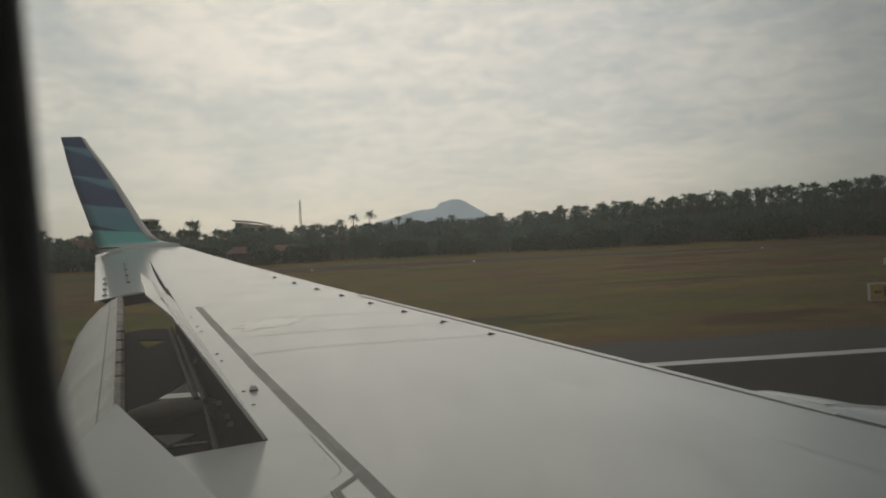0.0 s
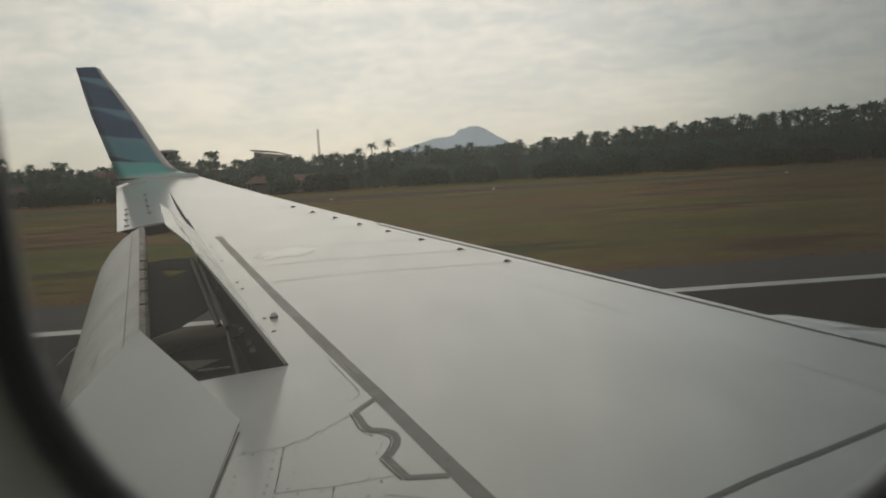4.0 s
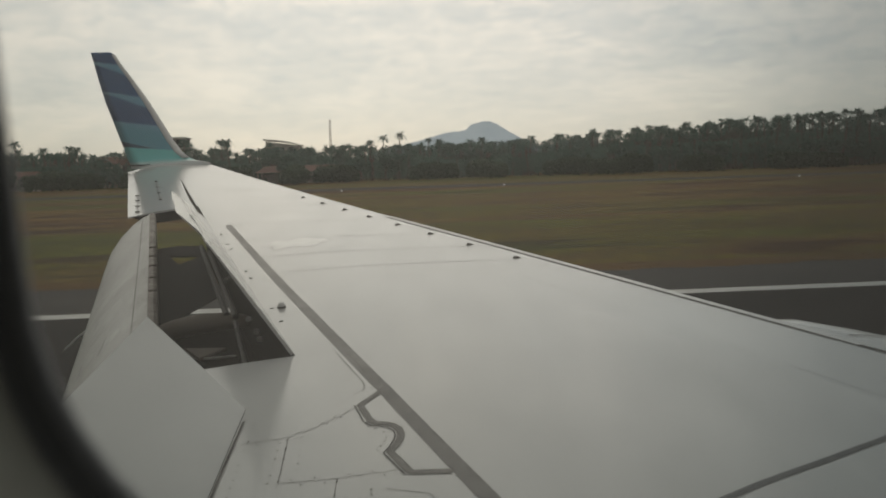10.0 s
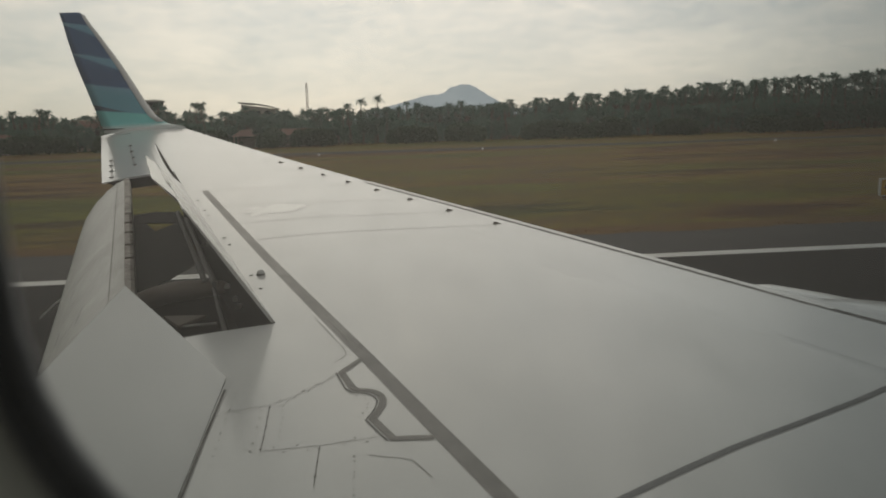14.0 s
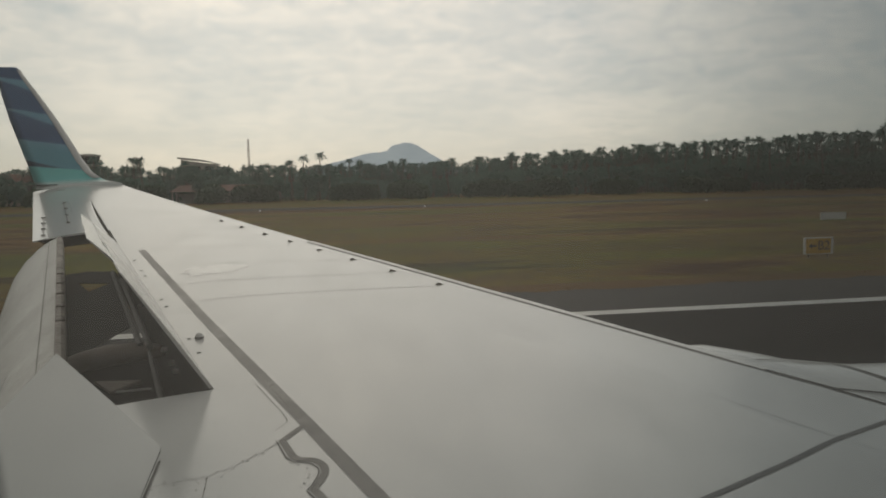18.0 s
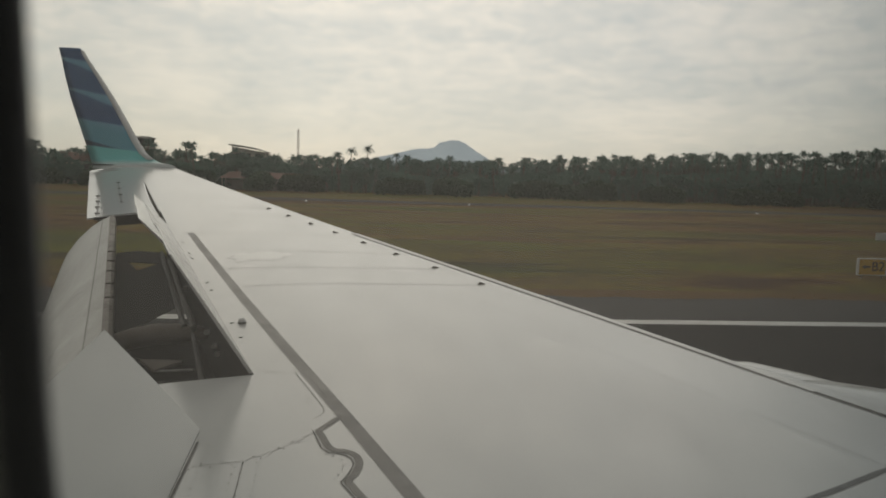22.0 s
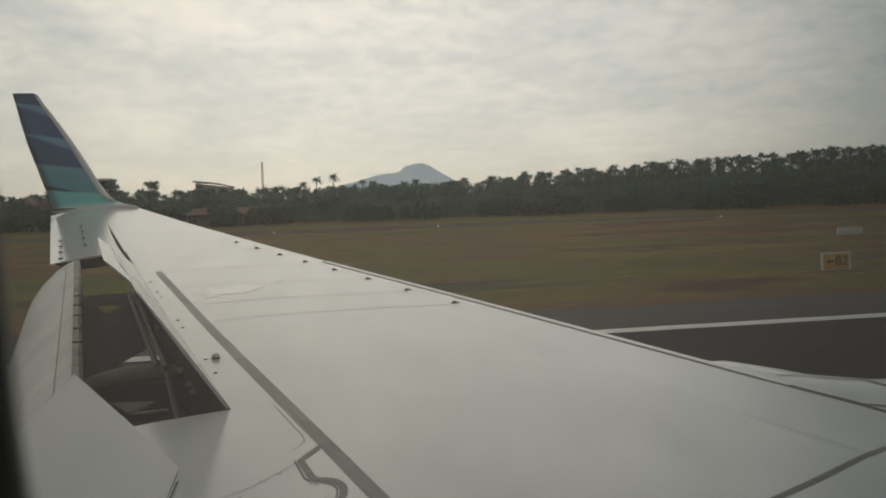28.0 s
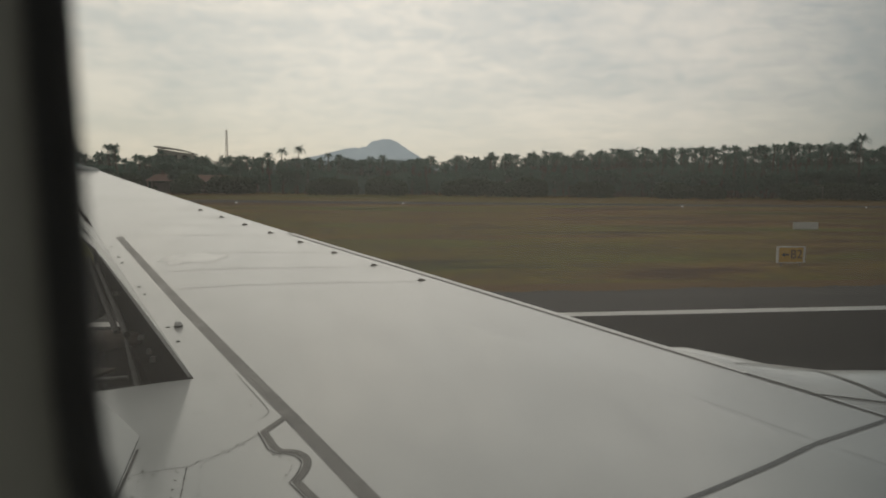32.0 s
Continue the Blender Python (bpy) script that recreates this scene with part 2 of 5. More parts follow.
def foliage(name, dark, light, scale, through_part=0.35):
    """Leaves: matt, and lit through from behind."""
    m, n, p = base(name, 0.6)
    v = n.coords()
    f = n.math("ADD", n.math("MULTIPLY", n.noise(v, scale), 0.5), n.math("MULTIPLY", n.noise(v, scale * 7), 0.5))
    rnd_tint = n.add("ShaderNodeObjectInfo").outputs["Random"]
    c = n.mix(n.math("MULTIPLY", rnd_tint, 0.5), n.ramp(f, (0.35, dark), (0.65, light)), tuple(x * 0.6 + y * 0.1 for x, y in zip(light, dark)))
    t = n.add("ShaderNodeBsdfTranslucent")
    n.link(c, p.inputs["Base Color"])
    n.link(c, t.inputs[0])
    mx = n.add("ShaderNodeMixShader")
    mx.inputs[0].default_value = through_part
    n.link(p.outputs[0], mx.inputs[1])
    n.link(t.outputs[0], mx.inputs[2])
    n.link(mx.outputs[0], n.add("ShaderNodeOutputMaterial").inputs[0])
    m.node_tree.nodes.remove([q for q in m.node_tree.nodes if q.type == "OUTPUT_MATERIAL"][0])
    return m


# aerial haze is put into these two greens, paler and bluer than leaves
FROND = foliage("hazed_palm_frond", (0.084, 0.152, 0.124), (0.124, 0.206, 0.166), 1.5, 0.55)
LEAF = foliage("hazed_broad_leaf", (0.082, 0.148, 0.116), (0.126, 0.208, 0.162), 0.3, 0.55)
SHRUB = foliage("shrub_leaf", (0.046, 0.086, 0.054), (0.074, 0.124, 0.076), 0.5, 0.45)
# undergrowth paled further, again with haze painted into its green
UNDER = foliage("haze_painted_undergrowth", (0.104, 0.176, 0.142), (0.146, 0.226, 0.184), 0.25, 0.6)
TUFT = foliage("dry_blade", (0.115, 0.070, 0.024), (0.180, 0.118, 0.044), 0.8, 0.5)
BARK = simple("bark", (0.09, 0.075, 0.06), (0.19, 0.165, 0.14), 2, 0.9, 0, 0.4, (1, 1, 4))
PLASTER = simple("cream_plaster", (0.34, 0.325, 0.29), (0.46, 0.44, 0.40), 0.6, 0.85)
OCHRE = simple("yellow_plaster", (0.40, 0.33, 0.15), (0.52, 0.44, 0.22), 0.6, 0.85)
ROOF = simple("red_roof_tile", (0.12, 0.068, 0.054), (0.20, 0.115, 0.090), 1.2, 0.8, 0, 0.3)
SHEET = simple("rusty_sheet_roof", (0.10, 0.075, 0.065), (0.22, 0.18, 0.16), 0.7, 0.7)
DARKGLASS = simple("dark_window", (0.02, 0.022, 0.024), (0.05, 0.055, 0.06), 0.5, 0.15)
SIGNYELLOW = simple("sign_yellow", (0.42, 0.24, 0.02), (0.55, 0.33, 0.04), 2, 0.5)
SIGNBLACK = simple("sign_black", (0.012, 0.012, 0.012), (0.03, 0.03, 0.03), 4, 0.6)
BOARD = simple("pale_board", (0.50, 0.49, 0.47), (0.64, 0.63, 0.60), 2, 0.7)
STEEL = simple("mast_steel", (0.20, 0.13, 0.11), (0.34, 0.31, 0.29), 0.35, 0.6, 0.2)
DARKSEAL = simple("dark_grey_edge", (0.03, 0.03, 0.03), (0.07, 0.068, 0.065), 9, 0.6)
# the woods behind carry painted haze in their colour as well
WOODS = simple("hazed_far_woods", (0.050, 0.076, 0.060), (0.085, 0.118, 0.094), 0.12, 0.9, 0, 0.5, spec=0.1)


def grass_material():
    """Dry grass in long drifts: red-brown and olive, crossed by thin dark ruts."""
    m, n, b = base("dry_airfield_grass", 0.95)
    b.inputs["Specular IOR Level"].default_value = 0.1
    v = n.coords()
    where = n.add("ShaderNodeSeparateXYZ")
    n.link(v, where.inputs[0])
    drift = n.noise(n.stretch(v, (0.014, 0.045, 1)), 1.0, 5, 0.6, 0.6)
    mid = n.noise(n.stretch(v, (0.10, 0.24, 1)), 1.0, 7, 0.68, 0.6)
    fine = n.noise(n.stretch(v, (0.9, 1.1, 1)), 1.0, 6, 0.72)
    ruts = n.noise(n.stretch(v, (0.022, 0.16, 1)), 1.0, 6, 0.66, 0.8)
    # ochre verge, then a greener mown strip, then red-brown grass
    strip = n.ramp(n.math("DIVIDE", n.math("ADD", where.outputs[1], n.math("MULTIPLY", drift, 10.0)), 100.0), (0.365, 0.0), (0.425, 0.062), (0.54, 0.054), (0.62, 0.010), (1.0, 0.018))
    hue = n.math("SUBTRACT", n.math("ADD", n.math("ADD", n.math("MULTIPLY", drift, 0.7), n.math("MULTIPLY", mid, 0.3)), strip), 0.018)
    col = n.ramp(hue, (0.40, (0.070, 0.034, 0.0075)), (0.455, (0.108, 0.058, 0.0140)), (0.495, (0.116, 0.080, 0.0165)), (0.53, (0.090, 0.070, 0.0075)), (0.58, (0.068, 0.070, 0.0060)))
    col = n.mix(0.85, col, n.ramp(mid, (0.34, 0.50), (0.50, 0.98), (0.66, 1.40)), "MULTIPLY")
    col = n.mix(0.8, col, n.ramp(ruts, (0.385, 0.40), (0.43, 1.0), (0.60, 1.0), (0.64, 1.15)), "MULTIPLY")
    n.link(n.mix(0.7, col, n.ramp(fine, (0.30, 0.40), (0.5, 1.0), (0.70, 1.7)), "MULTIPLY"), b.inputs["Base Color"])
    bump(n, b, fine, 0.6, 0.1)
    return m


GRASS = grass_material()


def livery_material():
    """Slanting bands of the winglet's paint: navy with pale blue streaks that widen forwards, over teal, over aqua."""
    m, n, b = base("winglet_livery", 0.28)
    v = n.coords()
    s = n.add("ShaderNodeSeparateXYZ")
    n.link(v, s.inputs[0])
    x, z = s.outputs[0], n.math("ADD", s.outputs[2], n.math("MULTIPLY", n.math("SUBTRACT", n.noise(v, 2.2, 2), 0.5), 0.05))

    def below(x0, z0, x1, z1, soft):
        """1 under the line through two points of the blade, 0 above it."""
        k = (z1 - z0) / (x1 - x0)
        line = n.math("ADD", n.math("MULTIPLY", n.math("SUBTRACT", x, x0), k), z0)
        return n.math("DIVIDE", n.math("ADD", n.math("SUBTRACT", line, z), soft / 2), soft, True)

    navy, blue, pale, teal, aqua, deep = (0.030, 0.088, 0.215), (0.060, 0.15, 0.30), (0.17, 0.37, 0.52), (0.105, 0.33, 0.43), (0.17, 0.60, 0.60), (0.022, 0.070, 0.13)
    tone = n.noise(n.stretch(v, (0.7, 1, 1.6), (0, 20, 0)), 1.4, 3)
    col = n.mix(n.ramp(tone, (0.35, 0.0), (0.7, 0.6)), navy, blue)
    # the streak near the tip, then the longer one below it
    col = n.mix(n.math("MULTIPLY", below(-6.01, 6.12, -5.63, 6.05, 0.03), n.math("SUBTRACT", 1.0, below(-6.01, 6.07, -5.50, 5.87, 0.05))), col, pale)
    col = n.mix(n.math("MULTIPLY", below(-5.77, 5.48, -5.20, 5.39, 0.03), n.math("SUBTRACT", 1.0, below(-5.77, 5.45, -5.09, 5.20, 0.06))), col, pale)
    col = n.mix(below(-5.60, 4.87, -4.78, 4.775, 0.03), col, pale)
    col = n.mix(below(-5.60, 4.85, -4.77, 4.68, 0.16), col, teal)
    col = n.mix(n.math("MULTIPLY", below(-5.47, 4.47, -4.93, 4.335, 0.03), n.math("SUBTRACT", 1.0, below(-5.45, 4.35, -4.33, 4.26, 0.02))), col, deep)
    col = n.mix(below(-5.45, 4.35, -4.33, 4.245, 0.03), col, aqua)
    col = n.mix(below(-5.30, 4.00, -4.11, 4.06, 0.12), col, (0.62, 0.66, 0.66))
    n.link(col, b.inputs["Base Color"])
    return m


LIVERY = livery_material()


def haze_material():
    """Far mountain, a plain glowing backdrop: kilometres of bright haze put into its emission."""
    m = bpy.data.materials.new("haze_painted_mountain")
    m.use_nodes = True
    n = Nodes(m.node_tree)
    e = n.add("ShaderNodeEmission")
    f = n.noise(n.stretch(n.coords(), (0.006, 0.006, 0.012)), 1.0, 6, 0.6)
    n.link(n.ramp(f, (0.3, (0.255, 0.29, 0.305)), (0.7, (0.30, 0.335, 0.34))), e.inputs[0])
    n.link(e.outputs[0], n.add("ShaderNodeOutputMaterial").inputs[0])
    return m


HILL = haze_material()


def pane_material():
    """A window pane: clear, a little gloss, a dust film, painted falloff and glare."""
    m = bpy.data.materials.new("window_pane")
    m.use_nodes = True
    n = Nodes(m.node_tree)
    clear, gloss, dust_veil = n.add("ShaderNodeBsdfTransparent"), n.add("ShaderNodeBsdfGlossy"), n.add("ShaderNodeBsdfTranslucent")
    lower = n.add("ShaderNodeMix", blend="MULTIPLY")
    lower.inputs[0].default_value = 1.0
    # the lens's edge falloff and the near wing's shade, put into the pane's tint
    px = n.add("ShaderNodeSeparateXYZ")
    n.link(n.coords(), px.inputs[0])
    vignette = n.math("ADD", px.outputs[0], n.math("MULTIPLY", n.math("SUBTRACT", n.noise(n.coords(), 6, 3), 0.5), 0.06))
    n.link(n.ramp(n.math("DIVIDE", n.math("ADD", vignette, 0.104), 0.317), (0.0, (0.78, 0.80, 0.78)), (0.25, (0.94, 0.95, 0.93)), (0.58, (0.91, 0.92, 0.91)),
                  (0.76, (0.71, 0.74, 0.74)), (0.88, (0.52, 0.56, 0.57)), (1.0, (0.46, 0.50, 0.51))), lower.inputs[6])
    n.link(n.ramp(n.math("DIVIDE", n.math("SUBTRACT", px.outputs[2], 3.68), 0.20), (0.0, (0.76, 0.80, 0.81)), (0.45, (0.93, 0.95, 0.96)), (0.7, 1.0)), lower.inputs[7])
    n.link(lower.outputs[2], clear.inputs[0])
    gloss.inputs["Roughness"].default_value = 0.02
    dust_veil.inputs[0].default_value = (0.85, 0.83, 0.78, 1)
    fres = n.add("ShaderNodeFresnel")
    fres.inputs[0].default_value = 1.35
    a, b = n.add("ShaderNodeMixShader"), n.add("ShaderNodeMixShader")
    # dust film, thickened over the upper middle to paint in haze and sun glare
    across = n.ramp(n.math("DIVIDE", n.math("ADD", px.outputs[0], 0.108), 0.332), (0.0, 0.45), (0.22, 0.95), (0.45, 0.85), (0.75, 0.35), (1.0, 0.25))
    upward = n.ramp(n.math("DIVIDE", n.math("SUBTRACT", px.outputs[2], 3.70), 0.20), (0.0, 0.25), (0.40, 0.45), (0.68, 1.0), (1.0, 0.9))
    speck = n.ramp(n.noise(n.coords(), 9, 4), (0.3, 0.85), (0.7, 1.15))
    film = n.math("ADD", n.math("MULTIPLY", n.math("MULTIPLY", n.math("MULTIPLY", across, upward), speck), 0.075), 0.047)
    n.link(film, a.inputs[0])
    n.link(clear.outputs[0], a.inputs[1])
    n.link(dust_veil.outputs[0], a.inputs[2])
    n.link(n.math("MULTIPLY", fres.outputs[0], 0.6), b.inputs[0])
    n.link(a.outputs[0], b.inputs[1])
    n.link(gloss.outputs[0], b.inputs[2])
    n.link(b.outputs[0], n.add("ShaderNodeOutputMaterial").inputs[0])
    return m


PANE = pane_material()


# ---- building helpers ----
def mesh_of(name, verts, faces, material, smooth=False):
    me = bpy.data.meshes.new(name)
    me.from_pydata([tuple(v) for v in verts], [], faces)
    me.materials.append(material)
    if smooth:
        me.polygons.foreach_set("use_smooth", [True] * len(me.polygons))
    me.update()
    return me


def part(name, bm, material, parent=None, label="", smooth=False):
    """Links a bmesh, or a pair of vertices and faces, as one mesh object under a thing."""
    if isinstance(bm, tuple):
        me = mesh_of(name, bm[0], bm[1], material, smooth)
    else:
        bmesh.ops.recalc_face_normals(bm, faces=bm.faces)
        me = bpy.data.meshes.new(name)
        bm.to_mesh(me)
        bm.free()
        me.materials.append(material)
        if smooth:
            me.polygons.foreach_set("use_smooth", [True] * len(me.polygons))
    ob = new(name, me)
    if parent is not None:
        ob.parent = parent
    if label:
        ob["label"] = label
    return ob


def thing(name, label, category, at=(0, 0, 0), group="", kind=""):
    ob = new(name)
    ob.location = at
    return tagged(ob, label, category, group, kind)


def loft(sections, closed=True, caps=True):
    """Vertices and faces through a row of like sections."""
    k = len(sections[0])
    verts = [p for s in sections for p in s]
    faces = []
    for i in range(len(sections) - 1):
        for j in range(k if closed else k - 1):
            a, b = i * k + j, i * k + (j + 1) % k
            faces.append((a, b, b + k, a + k))
    if caps and closed:
        faces.append(tuple(range(k))[::-1])
        faces.append(tuple(range((len(sections) - 1) * k, len(sections) * k)))
    return verts, faces


def join(*pieces):
    verts, faces = [], []
    for v, f in pieces:
        o = len(verts)
        verts += list(v)
        faces += [tuple(i + o for i in q) for q in f]
    return verts, faces


def box(x0, x1, y0, y1, z0, z1):
    v = [(x, y, z) for x in (x0, x1) for y in (y0, y1) for z in (z0, z1)]
    return v, [(0, 1, 3, 2), (4, 6, 7, 5), (0, 4, 5, 1), (2, 3, 7, 6), (0, 2, 6, 4), (1, 5, 7, 3)]


def soft_box(x0, x1, y0, y1, z0, z1, r=0.01):
    bm = bmesh.new()
    v, f = box(x0, x1, y0, y1, z0, z1)
    vs = [bm.verts.new(p) for p in v]
    for q in f:
        bm.faces.new([vs[i] for i in q])
    bmesh.ops.bevel(bm, geom=bm.edges[:], offset=r, segments=2, affect="EDGES")
    return bm


def tube(points, radii, sides=8):
    pts = [Vector(p) for p in points]
    rings = []
    for i, p in enumerate(pts):
        d = (pts[min(i + 1, len(pts) - 1)] - pts[max(i - 1, 0)]).normalized()
        u = d.cross(Vector((0, 0, 1)))
        if u.length < 1e-3:
            u = Vector((1, 0, 0))
        u.normalize()
        v = d.cross(u)
        r = radii[i] if isinstance(radii, (list, tuple)) else radii
        rings.append([p + (u * math.cos(a) + v * math.sin(a)) * r for a in (2 * math.pi * k / sides for k in range(sides))])
    return loft(rings)


def lathe(profile, sides=16, at=(0, 0, 0)):
    """A solid of revolution about z from (radius, height) pairs."""
    rings = [[(at[0] + r * math.cos(2 * math.pi * k / sides), at[1] + r * math.sin(2 * math.pi * k / sides), at[2] + z) for k in range(sides)]
             for r, z in profile]
    return loft(rings)


# ---- the wing's surface ----
TIP_Y, TIP_X, TIP_Z = 17.16, -3.704, 3.969
SWEEP = math.tan(radians(27.6))


def lead(y):
    return TIP_X + SWEEP * (TIP_Y - y)


def chord(y):
    return 1.6 + 0.27 * (TIP_Y - y)


def top(x, y):
    """Height of the wing's upper skin."""
    q = y - TIP_Y
    o = x - lead(y)
    u = min(max(-o / chord(y) - 0.35, 0), 1)
    z = TIP_Z + 0.1141 * q + 0.00156 * q * q - 0.00925 * o - 0.18 * u * u * chord(y)
    if y < 9:
        z -= 0.035 * ((9 - y) / 3.5) ** 2 * min(max(1 + o / 0.9, 0), 1)
    return z


def hinge(y):
    return -0.555 - 0.3300 * (y - 5.52)


def rear(y):
    return -1.29 - 0.30 * (y - 5.45)


def depth(u, c):
    return 0.03 + 0.105 * c * max(math.sin(math.pi * min(max(u, 0.0) / 0.92, 1)), 0) ** 0.6


def wing_piece(y0, y1, aft, ny, nx=14, thin=False):
    secs = []
    for i in range(ny + 1):
        y = y0 + (y1 - y0) * i / ny
        c, xl, xa = chord(y), lead(y), aft(y)
        xs = [xa + (xl - xa) * k / nx for k in range(nx + 1)]
        s = [(x, y, top(x, y)) for x in xs]
        zl = top(xl, y)
        for a in (30, 60, 90, 120, 150):
            s.append((xl + 0.07 * math.sin(radians(a)), y, zl - 0.10 * (1 - math.cos(radians(a)))))
        for x in xs[::-1]:
            d = depth((xl - x) / c, c)
            s.append((x, y, top(x, y) - (0.22 if x == xl else 0.03 + 0.06 * (x - xa) if thin and x - xa < 0.6 else max(d, 0.05))))
        secs.append(s)
    return loft(secs)


airliner = thing("airliner", "white airliner with a blue and teal winglet on the runway", "airplane", (0, 0, 0))
wing = part("wing", join(wing_piece(1.9, 4.84, lambda y: -0.70, 40, 28),
                         wing_piece(4.84, 5.50, lambda y: -1.36, 9, 28),
                         wing_piece(5.50, 10.55, hinge, 60, 28),
                         wing_piece(10.55, 11.56, hinge, 12, 24),
                         wing_piece(11.56, TIP_Y, lambda y: hinge(y) - 0.35, 40, 24, True)), PAINT, airliner,
            "glossy white painted wing skin with faint panel lines")


def ribbon(points, width, lift=0.002, step=0.12):
    """A flat band that lies on the wing along a line of (x, y) points."""
    dense = []
    for (x0, y0), (x1, y1) in zip(points, points[1:]):
        k = max(int(math.hypot(x1 - x0, y1 - y0) / step), 1)
        dense += [(x0 + (x1 - x0) * i / k, y0 + (y1 - y0) * i / k) for i in range(k)]
    dense.append(points[-1])
    verts, faces = [], []
    for i, (x, y) in enumerate(dense):
        a, b = dense[max(i - 1, 0)], dense[min(i + 1, len(dense) - 1)]
        dx, dy = b[0] - a[0], b[1] - a[1]
        l = math.hypot(dx, dy) or 1
        nx, ny = -dy / l * width / 2, dx / l * width / 2
        for s in (-1, 1):
            px, py = x + s * nx, y + s * ny
            verts.append((px, py, top(px, py) + lift))
        if i:
            k = 2 * i
            faces.append((k - 2, k - 1, k + 1, k))
    return verts, faces


STRIP = [(-1.83, 9.92), (-0.813, 6.98), (-0.07, 4.88), (0.20, 4.1), (0.48, 3.3), (0.75, 2.5)]
part("sealant_strip", ribbon([(x + 0.012, y) for x, y in STRIP], 0.066), GRADEDSEAL, wing, "grey sealant strip along the rear spar, paler outboard")
part("sealant_strip", ribbon([(-0.07, 4.88), (-0.17, 4.74), (-0.12, 4.57), (-0.095, 4.535), (-0.06, 4.525), (-0.025, 4.50), (0.0, 4.46), (0.010, 4.41),
                              (0.004, 4.36), (-0.012, 4.315), (-0.035, 4.265), (0.04, 4.09), (0.19, 4.06)], 0.032, 0.003, 0.02), SEALANT, wing,
     "wavy grey sealant strip round an access panel")
part("sealant_strip", ribbon([(0.50, 3.435), (0.75, 3.56), (1.20, 3.78), (1.47, 3.90), (1.82, 4.065), (2.45, 4.39), (2.95, 4.64)], 0.029), DARKSTRIP, wing,
     "straight grey sealant strip near the wing root")
SEAMS = [[(-1.78, 9.90), (-0.93, 9.94), (0.02, 9.90)], [(-1.43, 8.96), (-0.45, 8.93), (0.37, 8.93)], [(-1.16, 8.10), (-0.36, 8.16), (0.68, 8.24)], [(-0.92, 7.46), (-0.10, 7.53), (0.97, 7.62)],
         [(-1.72, 10.66), (-1.0, 10.64), (-0.40, 10.62)], [(-1.62, 11.31), (-0.80, 11.27)], [(-1.85, 11.98), (-1.25, 11.95)],
         [(-2.5, 12.9), (-1.75, 12.95)], [(-3.0, 14.3), (-2.45, 14.3)], [(1.90, 4.90), (1.99, 4.69), (2.16, 4.30), (2.31, 4.0)]]
for line in SEAMS:
    part("panel_seam", ribbon(line, 0.0065 if line[0][0] < 1 else 0.0030), FAINT, wing)
part("panel_seam", ribbon([(0.66, 7.66), (1.00, 6.92), (1.30, 6.26), (1.52, 5.75), (1.76, 5.23), (1.90, 4.90)], 0.0026), PALESEAM, wing)
SEAMS2 = [[(x - 0.050, y) for x, y in ((-0.28, 5.48), (-0.12, 5.02))] + [(-0.157, 4.97), (-0.157, 4.93), (-0.172, 4.90), (-0.205, 4.865)],
          [(-0.67, 4.52), (-0.46, 4.52), (-0.45, 4.15), (-0.23, 4.12), (-0.01, 4.12)], [(-0.23, 4.12), (-0.235, 3.85)],
          [(-0.46, 4.52), (-0.36, 4.57), (-0.25, 4.66), (-0.19, 4.72)], [(-0.05, 4.0), (0.1, 3.93), (0.16, 3.8)]]
for line in SEAMS2:
    part("panel_seam", ribbon(line, 0.0028, 0.002, 0.02), FAINT if line[0][1] == 4.52 and line[0][0] > -0.5 else SEAM, wing)
part("panel_seam", ribbon([(-0.50, 5.52), (-0.33, 5.50), (-0.24, 5.48)], 0.0024), FAINT, wing)
part("panel_seam", ribbon([(-0.26, 5.42), (-0.20, 5.26), (-0.15, 5.10)], 0.0024), RIVET, wing)
# pale bead of fresh sealant along the wavy strip
part("sealant_bead", ribbon([(-0.195, 4.745), (-0.148, 4.565), (-0.115, 4.515), (-0.075, 4.500), (-0.045, 4.478), (-0.023, 4.445), (-0.014, 4.41),
                             (-0.020, 4.365), (-0.036, 4.315), (-0.061, 4.262), (0.018, 4.078)], 0.006, 0.003, 0.02), SEAM, wing, "thin dark bead beside the wavy sealant")
# paler scuffed paint on the outer wing
SCUFF = simple("scuffed_pale_paint", (0.53, 0.53, 0.517), (0.69, 0.687, 0.67), 14, 0.2)


def worn_patch(x, y, rx, ry, seed):
    """A ragged flake of paler paint, drawn out along the chord."""
    rim = []
    for k in range(120):
        a = 2 * math.pi * k / 120
        c, d = math.cos(a), math.sin(a)
        q = max(0.80 + 0.50 * noise.noise((c * 1.6, d * 1.6, seed)) + 0.40 * noise.noise((c * 5, d * 5, seed + 2)) + 0.25 * noise.noise((c * 13, d * 13, seed + 5)), 0.2)
        rim.append((rx * q * c, ry * q * d + 0.10 * rx * c))
    rings = [[(x + dx * u, y + dy * u, top(x + dx * u, y + dy * u) + 0.0015) for dx, dy in rim] for u in (0.02, 0.25, 0.5, 0.75, 1.0)]
    part("worn_patch", loft(rings, True, False), SCUFF, wing, "paler worn patch of paint")


worn_patch(-0.97, 8.62, 0.27, 0.30, 4.0)
worn_patch(-0.80, 8.72, 0.16, 0.14, 9.0)
